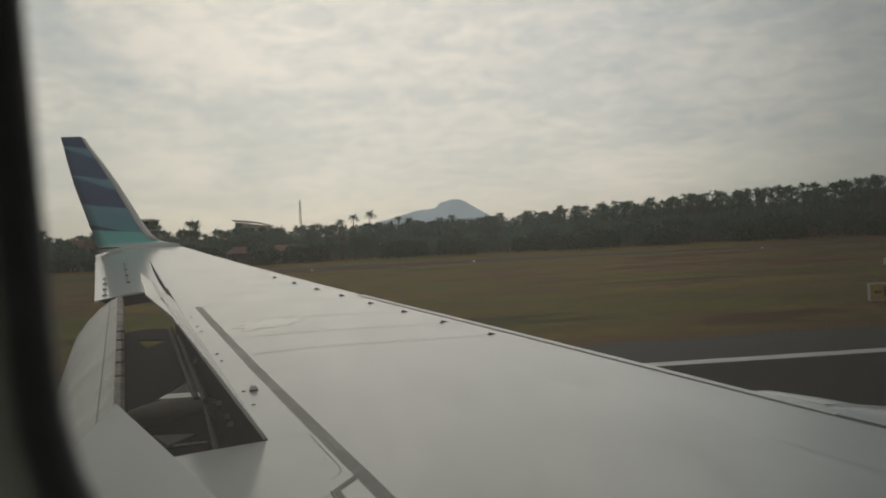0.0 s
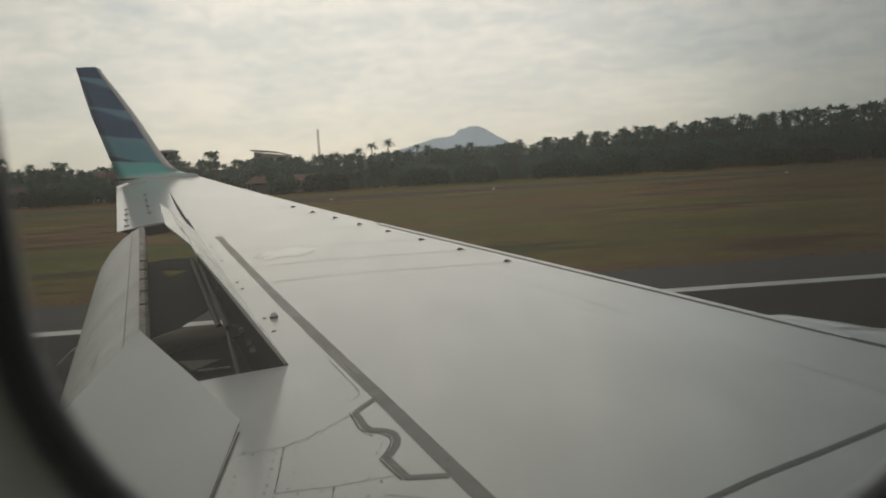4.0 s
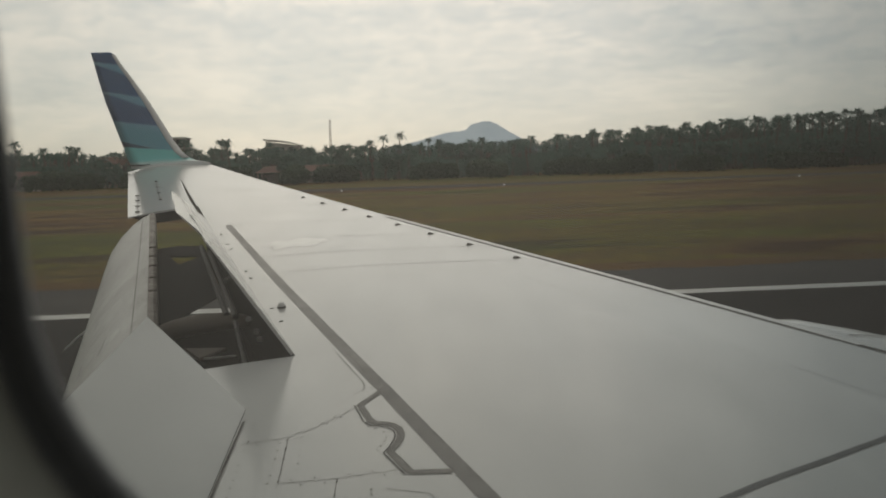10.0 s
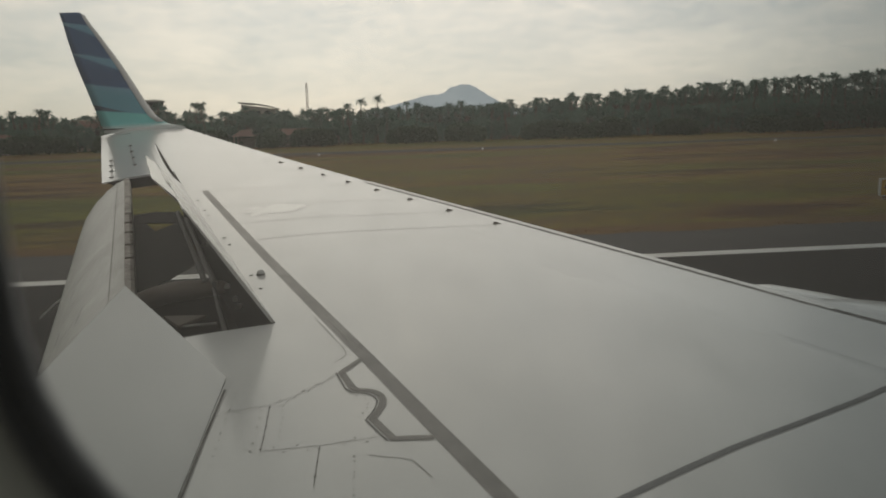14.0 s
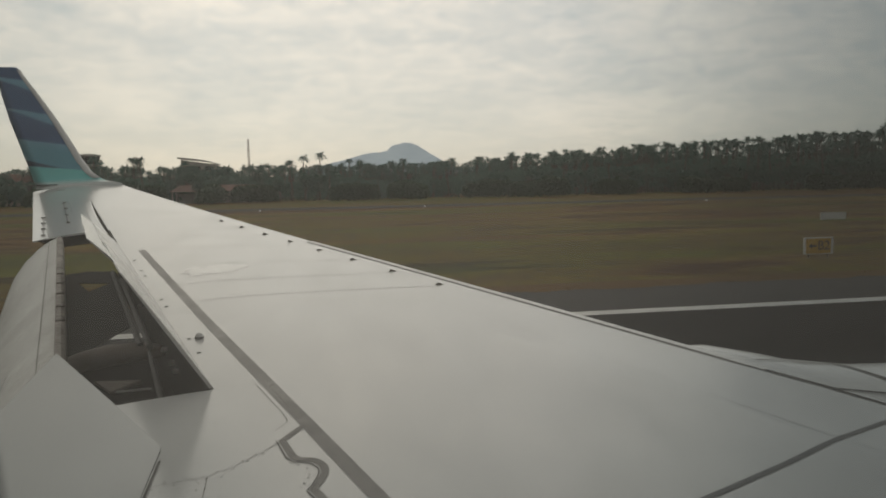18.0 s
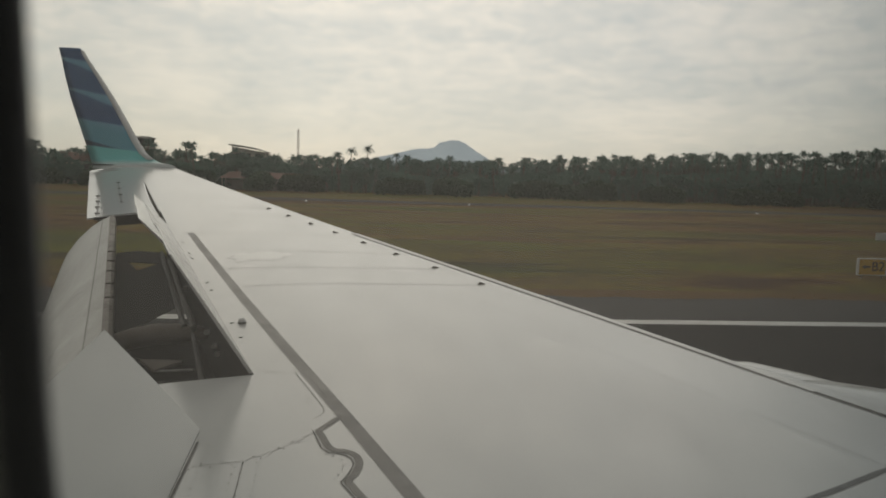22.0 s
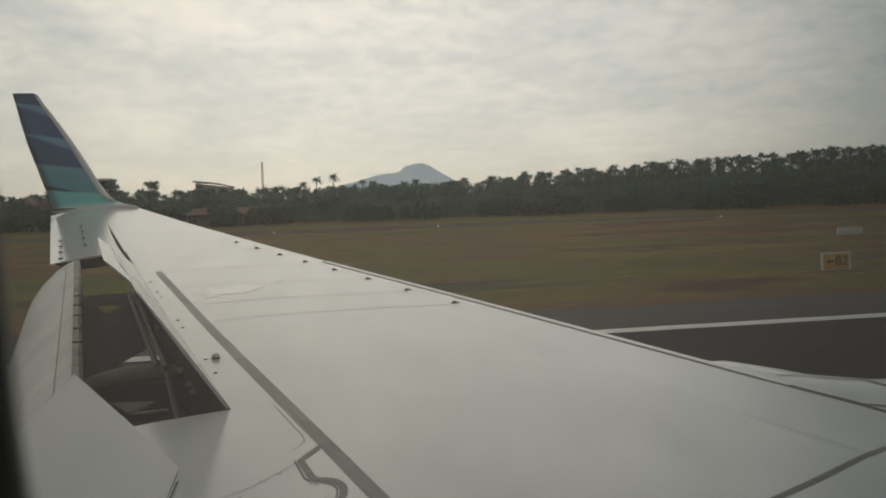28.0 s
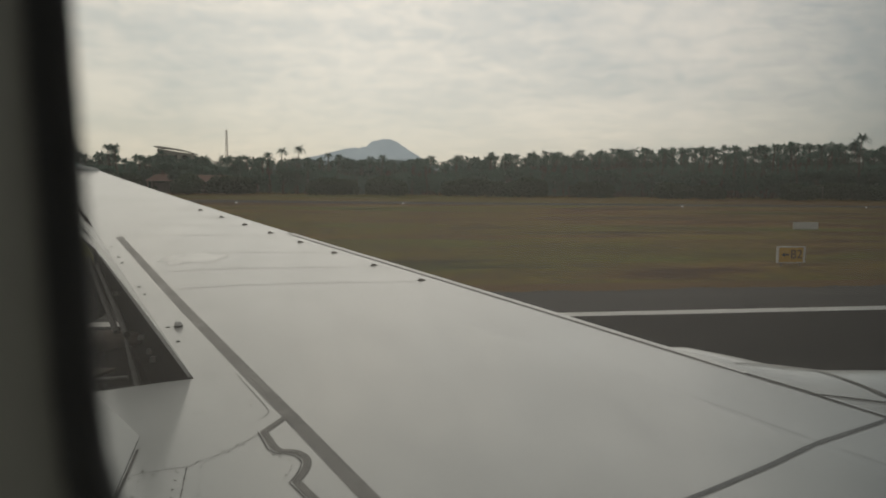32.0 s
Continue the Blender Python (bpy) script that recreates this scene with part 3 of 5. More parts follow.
# rivets along the inner seams
rv = []
rnd = random.Random(3)
for line, gap, side in ((SEAMS2[1], 0.042, 0.022), (SEAMS2[2], 0.042, 0.022), (SEAMS2[3], 0.034, 0.018), ([(-0.63, 4.7), (-0.63, 4.0)], 0.06, 0.003), ([(-0.40, 4.50), (-0.39, 4.18)], 0.055, 0.003),
                        ([(-0.49, 4.48), (-0.49, 4.1)], 0.06, 0.003), ([(-0.16, 4.53), (-0.10, 4.49), (-0.06, 4.45), (-0.05, 4.40), (-0.07, 4.33), (-0.10, 4.26)], 0.04, 0.002),
                        ([(-0.10, 4.02), (-0.10, 3.6)], 0.05, 0.01), ([(-0.60, 5.10), (-0.58, 4.75)], 0.13, 0.004), ([(-0.50, 5.05), (-0.36, 5.03)], 0.05, 0.003), ([(-0.24, 5.12), (-0.24, 5.0)], 0.06, 0.0)):
    for (x0, y0), (x1, y1) in zip(line, line[1:]):
        k = int(math.hypot(x1 - x0, y1 - y0) / gap + 0.5)
        for i in range(k):
            x, y = x0 + (x1 - x0) * i / max(k, 1) + rnd.uniform(-.003, .003), y0 + (y1 - y0) * i / max(k, 1) + side * (1 if i % 2 else -1)
            r = rnd.choice((0.0034, 0.0044, 0.0052))
            rv.append(([(x + r * math.cos(a), y + r * math.sin(a), top(x, y) + 0.0018) for a in (0, 1.05, 2.1, 3.14, 4.19, 5.24)], [(0, 1, 2, 3, 4, 5)]))
tagged(part("rivets", join(*rv), RIVET, wing, "rows of small dull rivets"), kind="stuff")

# vortex generators in a row behind the leading edge
VG_Y = [11.96, 11.35, 10.74, 10.14, 9.53, 8.92, 8.30, 7.67]
fin = join(([(-0.045, -0.012, 0), (0.045, -0.012, 0), (0.045, 0.012, 0), (-0.045, 0.012, 0), (-0.03, -0.004, 0.03), (0.02, -0.004, 0.02), (0.02, 0.004, 0.02), (-0.03, 0.004, 0.03)],
            [(0, 3, 2, 1), (4, 5, 6, 7), (0, 1, 5, 4), (1, 2, 6, 5), (2, 3, 7, 6), (3, 0, 4, 7)]), box(-0.055, 0.055, -0.022, 0.022, -0.003, 0.006))
fin_mesh = mesh_of("vortex_generator", *fin, RUST)
for y in VG_Y:
    x = lead(y) - 0.235
    ob = new("vortex_generator", fin_mesh)
    ob.matrix_world = pose(x, y, top(x, y), 0, 0, 12) @ Matrix.Scale(0.62, 4)
    ob.parent = wing

# small latch plates along the spoiler hinge
for y in (9.40, 8.86, 8.60, 7.64, 7.39, 6.48, 6.16):
    x = hinge(y) + 0.05
    part("latch_plate", soft_box(x - 0.012, x + 0.012, y - 0.005, y + 0.005, top(x, y) - 0.004, top(x, y) + 0.005, 0.002), RIVET, wing)

# bright domed fastener
bx, by = -0.757, 6.47
dome = part("fuel_cap", lathe([(0.029, 0), (0.029, 0.007), (0.027, 0.010), (0.025, 0.010)], 20, (bx, by, top(bx, by))), SEAM, wing, "small domed cap in a dark ring", True)
part("cap_dome", lathe([(0.025, 0.004), (0.025, 0.016), (0.0225, 0.026), (0.016, 0.034), (0.008, 0.038), (0.0005, 0.039)], 18, (bx, by, top(bx, by))), CAP, dome, "bright metal dome", True)

# leading edge: slat with a dark gap behind it
def le_line(y0, y1, off, n=24):
    return [(lead(y0 + (y1 - y0) * i / n) - off, y0 + (y1 - y0) * i / n) for i in range(n + 1)]


part("slat_gap", ribbon(le_line(5.34, 10.1, 0.070), 0.022), SEALANT, wing)
part("slat_gap", loft([[(lead(y) - o, y, top(lead(y) - o, y) + 0.0035) for o in (near, far)] for y, near, far in
                       ((5.40, 0.060, 0.052), (5.28, 0.066, 0.036), (5.12, 0.062, 0.014), (4.97, 0.050, 0.004), (4.90, 0.052, 0.012), (4.80, 0.056, 0.030), (2.4, 0.056, 0.030))], False), SEAM, wing,
     "dark gap behind the inner slat")
part("slat_band", ribbon(le_line(5.26, 10.1, 0.028), 0.058, 0.005), SLAT, wing, "edge strip of the slat, paler for the sky's gleam")
part("slat_band", ribbon(le_line(2.4, 4.86, 0.012), 0.024, 0.005), SLAT, wing, "edge strip of the inner slat, paler for the sky's gleam")

# winglet: a blend from the tip into an upright, raked blade
W_SEC = [(-3.62, -5.20, 17.05, 3.955), (-3.78, -5.24, 17.20, 3.985), (-3.95, -5.28, 17.285, 4.03), (-4.11, -5.34, 17.33, 4.10), (-4.27, -5.38, 17.37, 4.22),
         (-4.44, -5.48, 17.42, 4.46), (-4.66, -5.62, 17.50, 4.83), (-4.93, -5.79, 17.60, 5.27), (-5.24, -5.93, 17.70, 5.72), (-5.51, -6.03, 17.79, 6.08),
         (-5.62, -6.085, 17.832, 6.26), (-5.70, -6.10, 17.84, 6.31)]


def blade(xl, xt, y, z, lean, thick):
    """Aerofoil section; lean 0: lies flat, 1: stands upright."""
    s = []
    for u, t in ((0, 0), (0.02, 0.45), (0.08, 0.8), (0.25, 1), (0.5, 0.8), (0.8, 0.3), (1, 0.03), (0.8, -0.3), (0.5, -0.8), (0.25, -1), (0.08, -0.8), (0.02, -0.45)):
        o = t * thick * (xl - xt)
        s.append((xl + (xt - xl) * u, y - o * lean, z + o * (1 - lean) - (1 - lean) * 0.10 * max(u - .4, 0)))
    return s


secs = []
for i, (a, b, y, z) in enumerate(W_SEC):
    k = min(i / 5, 1) ** 1.2
    secs.append(blade(a, b, y, z, k, 0.055 if i > 2 else 0.05))
winglet = part("winglet", loft(secs), LIVERY, airliner, "winglet painted in navy, blue, teal and aqua bands", True)
edge_secs = []
for a, b, y, z in W_SEC[3:11]:
    wdt = 0.11 * (a - b)
    edge_secs.append([(a + 0.012, y, z), (a - wdt * 0.3, y - 0.062 * (a - b), z), (a - wdt, y - 0.066 * (a - b), z), (a - wdt, y + 0.066 * (a - b), z), (a - wdt * 0.3, y + 0.062 * (a - b), z)])
part("edge_strip", loft(edge_secs), EDGE, winglet, "pale leading-edge strip", True)

part("root_gap", loft([[(-5.33, 17.18, 3.985), (-5.33, 17.18, 3.955), (-5.33, 17.26, 3.955), (-5.33, 17.26, 3.985)],
                       [(-4.84, 17.10, 3.985), (-4.84, 17.10, 3.978), (-4.84, 17.18, 3.978), (-4.84, 17.18, 3.985)]]), DARKSEAL, winglet, "dark wedge under the winglet's root")
part("tail_stub", soft_box(-5.40, -5.33, 17.16, 17.22, 3.86, 3.97, 0.01), DARKSEAL, winglet)

# aileron with hinge marks
def panel_loft(y0, y1, front, back, n, lift0, lift1, thick=0.05, nx=6, bow=0.0):
    s = []
    for i in range(n + 1):
        y = y0 + (y1 - y0) * i / n
        xs = [front(y) + (back(y) - front(y)) * k / nx for k in range(nx + 1)]
        up_ = [(x, y, top(x, y) + lift0 + (lift1 - lift0) * k / nx + bow * math.sin(math.pi * k / nx)) for k, x in enumerate(xs)]
        s.append(up_ + [(x, yy, z - thick * (1 - 0.75 * k / nx)) for k, (x, yy, z) in enumerate(up_)][::-1])
    return loft(s)


def ail_back(y):
    return -3.46 - 0.329 * (y - 11.57)


aileron = part("aileron", panel_loft(11.56, 16.55, lambda y: hinge(y) - 0.351, ail_back, 14, 0.0, -0.01), PAINT, airliner, "white aileron with dark hinge marks")
part("tip_fairing", panel_loft(16.60, 17.16, lambda y: hinge(y) - 0.351, ail_back, 4, 0.0, -0.02), PAINT, airliner)
part("hinge_line", ribbon([(-4.08, 14.90), (-3.72, 13.76), (-3.29, 12.44)], 0.020, 0.004), SEAM, aileron)
part("hinge_line", ribbon([(-3.96, 13.55), (-3.66, 12.60), (-3.38, 11.72)], 0.009, 0.004), FAINT, aileron)
for i in range(4):
    u = 0.06 + 0.88 * i / 3
    x, y = -4.08 + 0.79 * u, 14.90 - 2.46 * u
    part("hinge_bracket", soft_box(x - 0.010, x + 0.034, y - 0.03, y + 0.03, top(x, y) - 0.01, top(x, y) + 0.010, 0.004), SEAM, aileron)
    x, y = -3.96 + 0.58 * u, 13.55 - 1.83 * u
    part("hinge_bracket", soft_box(x - 0.030, x + 0.030, y - 0.012, y + 0.010, top(x, y) - 0.01, top(x, y) + 0.006, 0.002), SEALANT, aileron)
# shade on the aileron's inner end face, added as a near-black plate
part("end_rib", loft([[(x, y, top(x, 11.6) - 0.02) for x, y in ((-3.40, 11.552), (-2.60, 11.552))] + [(x, y, top(x, 11.6) - 0.15) for x, y in ((-2.60, 11.552), (-3.20, 11.552))],
                      [(x, y, top(x, 11.6) - 0.02) for x, y in ((-3.40, 11.558), (-2.60, 11.558))] + [(x, y, top(x, 11.6) - 0.15) for x, y in ((-2.60, 11.558), (-3.20, 11.558))]]), COVESHADE, aileron, "inner end of the aileron, its shade added as a near-black plate")
# shade of the gap beside the outermost raised spoiler, a dark ribbon along the aileron's front edge
gap = []
for i in range(21):
    y = 10.58 + 4.1 * i / 20
    wd = 0.040 * math.sin(math.pi * (i / 20) ** 0.75) + 0.004
    gap.append([(hinge(y) - 0.015 - wd, y, top(hinge(y) - 0.015 - wd, y) + 0.005), (hinge(y) - 0.015, y, top(hinge(y) - 0.015, y) + 0.005)])
part("spoiler_gap", loft(gap, False), COVESHADE, wing, "shade of the gap beside the outermost spoiler, painted on the skin")
lip = []
for i in range(15):
    y = 11.2 + 3.2 * i / 14
    wd = 0.040 * math.sin(math.pi * ((y - 10.58) / 4.1) ** 0.75) + 0.004
    x = hinge(y) - 0.015 - wd
    lip.append([(x, y, top(x, y) + 0.004), (x - 0.02, y, top(x, y) + 0.012), (x - 0.10, y, top(x, y) + 0.006), (x - 0.10, y, top(x, y))])
part("seal_lip", loft(lip), PAINT, wing)
part("end_gap", ribbon([(hinge(16.57) - 0.36, 16.57), (ail_back(16.57), 16.57)], 0.03, 0.004), SEAM, aileron)
part("end_gap", ribbon([(hinge(15.0) - 0.6, 15.0), (ail_back(15.0), 15.0)], 0.016, 0.004), SEAM, aileron)

# flap let down behind the spoilers
FLAP = [(0.0, -0.02), (-0.05, 0.0), (-0.14, -0.015), (-0.28, -0.075), (-0.42, -0.18), (-0.53, -0.32), (-0.60, -0.48), (-0.58, -0.50), (-0.48, -0.38), (-0.34, -0.27),
        (-0.15, -0.20), (-0.02, -0.17), (0.02, -0.09)]
secs = []
for i in range(25):
    y = 5.50 + (11.50 - 5.50) * i / 24
    s = 1.12 - 0.17 * (y - 5.5) / 6.0
    drop = 0.13 * max(y - 10.3, 0) ** 2 / 1.44
    secs.append([(rear(y) + dx * s, y, top(rear(y), y) - 0.005 + dz * s + drop * dx * 2) for dx, dz in FLAP])
flap = part("flap", loft(secs), FLAPPAINT, airliner, "white trailing-edge flap let down, grimy along its nose", True)
secs = []
for i in range(25):
    y = 5.52 + (11.48 - 5.52) * i / 24
    secs.append([(rear(y) + dx, y, top(rear(y), y) + dz) for dx, dz in ((0.030, -0.12), (0.022, -0.02), (-0.004, 0.002), (-0.045, -0.002), (-0.05, -0.012), (-0.03, -0.11))])
part("seal_strip", loft(secs), RUB, flap, "stained rubbing strip along the flap nose")
for y in (9.25, 8.82, 8.40, 7.93, 7.48):
    x = rear(y) - 0.012
    part("stain_tab", soft_box(x - 0.022, x + 0.028, y - 0.045, y + 0.03, top(rear(y), y) - 0.02, top(rear(y), y) + 0.008, 0.006), RUST, flap, "dark latch on the flap nose")
part("panel_seam", loft([[(rear(y) - 0.135 * k - o, y, top(rear(y), y) - 0.005 - 0.015 * k + 0.003) for o in (0.0, 0.006)] for y, k in ((5.6, 1.1), (8.0, 1.04), (10.0, 0.99), (11.3, 0.95))], False), SEALANT, flap)
for y0, d0, y1, d1 in ((7.25, 0.40, 7.05, 0.415), (6.55, 0.300, 6.28, 0.325), (6.40, 0.43, 6.15, 0.44), (10.35, 0.13, 10.05, 0.155)):
    pts = []
    for k in range(5):
        y, d = y0 + (y1 - y0) * k / 4, d0 + (d1 - d0) * k / 4
        sc = 1.12 - 0.17 * (y - 5.5) / 6.0
        dz = np.interp(-d, [p[0] for p in FLAP[6::-1]], [p[1] for p in FLAP[6::-1]])
        pts.append([(rear(y) - d * sc - o, y, top(rear(y), y) + 0.002 + dz * sc - 0.9 * o) for o in (-0.0025, 0.0025)])
    part("scuff_mark", loft(pts, False), SEALANT, flap, "brown scuff on the flap")
part("static_wick", tube([(-2.64, 8.0, 2.50), (-2.72, 8.0, 2.45), (-2.85, 8.0, 2.335)], [0.012, 0.009, 0.006], 6), BOARD, flap, "thin pale static wick")
part("flap_end", ([(rear(5.49) + dx, 5.49, top(rear(5.49), 5.49) + dz) for dx, dz in ((0, -.02), (-.3, -.1), (-.66, -.55), (-.3, -.36), (0, -.2))], [(0, 1, 2, 3, 4)]), RUB, flap)


# spoilers, raised
def spoiler(y0, y1, c0, c1, angle, label, n=6, edge=hinge):
    s = []
    a = radians(angle)
    for i in range(n + 1):
        y = y0 + (y1 - y0) * i / n
        c = c0 + (c1 - c0) * i / n
        p = Vector((edge(y), y, top(edge(y), y)))
        h = Vector((edge(y1) - edge(y0), y1 - y0, top(edge(y1), y1) - top(edge(y0), y0))).normalized()
        back = Vector((0, 0, 1)).cross(h).normalized()
        if back.x > 0:
            back = -back
        nrm = h.cross(back).normalized()
        if nrm.z < 0:
            nrm = -nrm
        d = back * math.cos(a) + nrm * math.sin(a)
        e = -back * math.sin(a) + nrm * math.cos(a)
        s.append([p + d * 0.004, p + d * c * 0.5 + e * 0.004, p + d * c, p + d * c - e * 0.006, p + d * c * 0.5 - e * 0.014, p + d * 0.004 - e * 0.018])
    return part("spoiler", loft(s), PAINT, airliner, label)


for a, b, ca, cb, angle in ((5.53, 6.85, 0.78, 0.73, 57), (6.87, 8.07, 0.73, 0.69, 56), (8.09, 9.24, 0.63, 0.58, 46), (9.26, 10.54, 0.57, 0.50, 44)):
    spoiler(a, b, ca, cb, angle, "white flight spoiler panel standing raised")
inner = spoiler(2.3, 4.875, 0.61, 0.61, 50, "white inner spoiler panel standing raised", 6, lambda y: -0.70 - 0.0 * y)
part("hinge_gap", ribbon([(-0.685, 4.74), (-0.69, 4.3), (-0.69, 3.2)], 0.012, 0.004), SEAM, wing, "dark gap along the inner spoiler hinge")

# flap well under the raised spoilers
def in_well(d, y, down):
    """A place d metres aft of the spoiler hinge and below the wing's upper skin."""
    return hinge(y) - d, y, top(hinge(y) - d, y) - down


def well_plate(outline, down, thick=0.03):
    """A thin plate in the well, from (aft, y) corners."""
    return loft([[in_well(d, y, down) for d, y in outline], [in_well(d, y, down + thick) for d, y in outline]])


well = part("flap_well", well_plate(((-0.02, 5.50), (0.80, 5.50), (0.80, 7.55), (0.45, 7.75), (-0.02, 7.80)), 0.46), COVESHADE, airliner, "metal flap well, its shade put into a near-black colour")
# near-black plate laid over the pale spar to paint the well's shade
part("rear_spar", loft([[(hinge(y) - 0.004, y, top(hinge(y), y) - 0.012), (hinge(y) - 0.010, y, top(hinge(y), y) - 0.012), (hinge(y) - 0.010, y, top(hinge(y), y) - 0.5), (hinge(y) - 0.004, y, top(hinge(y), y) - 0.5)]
                        for y in (5.505, 8.0, 10.54)]), COVESHADE, well)
part("side_rib", box(hinge(5.5) - 0.82, hinge(5.5), 5.503, 5.512, 2.30, 2.735), COVESHADE, well)
part("shroud_panel", well_plate(((0.74, 10.40), (0.34, 10.36), (0.07, 10.18), (0.07, 9.68), (0.16, 9.64), (0.47, 9.86), (0.74, 9.90)), 0.25, 0.012), COVESHADE, well)
part("shroud_panel", well_plate(((0.74, 9.90), (0.47, 9.86), (0.40, 9.38), (0.74, 9.32)), 0.251, 0.012), COVESHADE, well)
part("shroud_panel", well_plate(((0.74, 9.32), (0.40, 9.38), (0.16, 9.64), (0.07, 9.68), (0.15, 7.94), (0.44, 7.54), (0.62, 7.33), (0.74, 7.45)), 0.25, 0.012), SHROUD, well, "green-grey shroud panel, darkened for the well's shade")
for (d0, y0), (d1, y1) in (((0.125, 9.85), (0.175, 7.18)), ((0.075, 9.45), (0.115, 7.12))):
    part("actuator_rod", tube([in_well(d0, y0, 0.19), in_well(d1, y1, 0.21)], 0.024, 10), ROD, well, "dull brown actuator rod")
# flap track beam: a spindle across the well
spindle = []
for d, y, w_, h in ((-0.02, 7.16, 0.02, 0.02), (0.06, 7.20, 0.07, 0.05), (0.20, 7.24, 0.12, 0.07), (0.40, 7.27, 0.16, 0.08), (0.56, 7.22, 0.17, 0.08), (0.74, 7.10, 0.17, 0.08)):
    c = Vector(in_well(d, y, 0.27))
    spindle.append([c + Vector((0.25 * w_ * math.cos(a), w_ * math.cos(a), h * math.sin(a))) for a in (2 * math.pi * k / 12 for k in range(12))])
part("flap_track", loft(spindle), BEAM, well, "brown flap track beam across the well", True)
part("actuator_rod", tube([in_well(0.15, 6.90, 0.18), in_well(0.19, 6.05, 0.24)], [0.014, 0.021], 10), ROD, well)
part("bracket", well_plate(((0.52, 6.84), (0.24, 6.71), (0.44, 6.58)), 0.30, 0.02), BEAM, well)
part("pipe", tube([in_well(0.41, 6.55, 0.30), in_well(0.20, 6.48, 0.29)], 0.008, 6), METAL, well)
part("pipe", tube([in_well(0.46, 6.40, 0.32), in_well(0.16, 6.36, 0.31)], 0.006, 6), ROD, well)
for d, y in ((0.03, 7.05), (0.025, 6.72), (0.03, 6.55), (0.03, 8.4)):
    part("clamp", soft_box(*[v for c in zip((-0.02, -0.03, -0.015), (0.02, 0.03, 0.015)) for v in c], 0.006), METAL, well).location = in_well(d, y, 0.22)

# engine cowl ahead of the wing
COWL = ((2.22, 0.50, 2.30), (2.28, 0.76, 2.07), (2.44, 0.91, 1.915), (2.75, 0.98, 1.78), (3.0, 1.0, 1.70), (3.5, 1.03, 1.60), (4.2, 1.05, 1.55), (5.2, 1.04, 1.52), (5.9, 0.97, 1.52), (6.05, 0.88, 1.52), (5.6, 0.8, 1.52))
secs = [[(x, 5.72 + r * math.cos(2 * math.pi * k / 72), zc + r * math.sin(2 * math.pi * k / 72)) for k in range(72)] for x, r, zc in COWL]
cowl = part("engine_cowl", loft(secs), COWLPAINT, airliner, "glossy white engine cowl seen beyond the leading edge", True)


def on_cowl(x, a, lift):
    """A place on the cowl's skin, from its station and the angle round its axis."""
    xs = [c[0] for c in COWL[:9]]
    r, zc = (float(np.interp(x, xs, [c[k] for c in COWL[:9]])) for k in (1, 2))
    return x, 5.72 + (r + lift) * math.cos(radians(a)), zc + (r + lift) * math.sin(radians(a))


def cowl_line(pts, width, material, label=""):
    rows = []
    dense = []
    for (x0, a0), (x1, a1) in zip(pts, pts[1:]):
        dense += [(x0 + (x1 - x0) * i / 8, a0 + (a1 - a0) * i / 8) for i in range(8)]
    dense.append(pts[-1])
    for i, (x, a) in enumerate(dense):
        p0, p1 = dense[max(i - 1, 0)], dense[min(i + 1, len(dense) - 1)]
        dx, da = p1[0] - p0[0], radians(p1[1] - p0[1])
        l = math.hypot(dx, da)
        rows.append([on_cowl(x - s_ * da / l * width / 2, a + math.degrees(s_ * dx / l * width / 2), 0.006) for s_ in (-1, 1)])
    part("cowl_seam", loft(rows, False), material, cowl, label)


cowl_line([(2.29, 90.0), (2.40, 97.5), (2.50, 99.2), (2.60, 100.5)], 0.005, FAINT)
cowl_line([(2.60, 100.5), (2.72, 97.6), (2.86, 94.2), (3.14, 89.6), (3.31, 88.4)], 0.013, SEALANT, "grey step along the cowl's fairing")
cowl_line([(3.30, 86.0), (3.36, 93.0), (3.41, 98.0), (3.47, 102.5), (3.58, 112.0), (3.68, 124.0)], 0.040, SEALANT, "grey band round the cowl")
cowl_line([(2.93, 112.4), (3.13, 112.2), (3.36, 112.2), (4.2, 113.0)], 0.014, SEAM, "dark line along the cowl's latch")


# ---- cabin wall and window ----
WX0, WX1, WZ0, WZ1, WR = -0.108, 0.250, 3.672, 4.06, 0.128


def rounded(grow, y, n=10, flare=0.0):
    pts = []
    r = WR + grow
    for cx, cz, a0 in ((WX1 - WR, WZ1 - WR, 0), (WX0 + WR, WZ1 - WR, 90), (WX0 + WR, WZ0 + WR, 180), (WX1 - WR, WZ0 + WR, 270)):
        for k in range(n + 1):
            a = radians(a0 + 90 * k / n)
            z = cz + r * math.sin(a)
            pts.append((cx + r * math.cos(a) - 0.05 * max(z - 3.82, 0), y, z))      # upper outline sheared aft to fit the camera's view of its edge
    return pts


def ringed(*levels):
    """A ring-shaped band through window outlines given as (growth, y)."""
    return loft([rounded(gw, y) for gw, y in levels], True, False)


def wall_with_hole(x0, x1, z0, z1, y, grow):
    """A flat wall from the outline outwards to a rectangle."""
    inn = rounded(grow, y)
    outer = []
    cx, cz = (WX0 + WX1) / 2, (WZ0 + WZ1) / 2
    for px, _, pz in inn:
        dx, dz = px - cx, pz - cz
        s = min((x1 - cx) / dx if dx > 0 else (x0 - cx) / dx if dx < 0 else 1e9, (z1 - cz) / dz if dz > 0 else (z0 - cz) / dz if dz < 0 else 1e9)
        outer.append((cx + dx * s, y, cz + dz * s))
    return loft([inn, outer], True, False)


# fuselage shell, open round the window; the cabin is its inside
FR, FZ = 1.88, 3.40


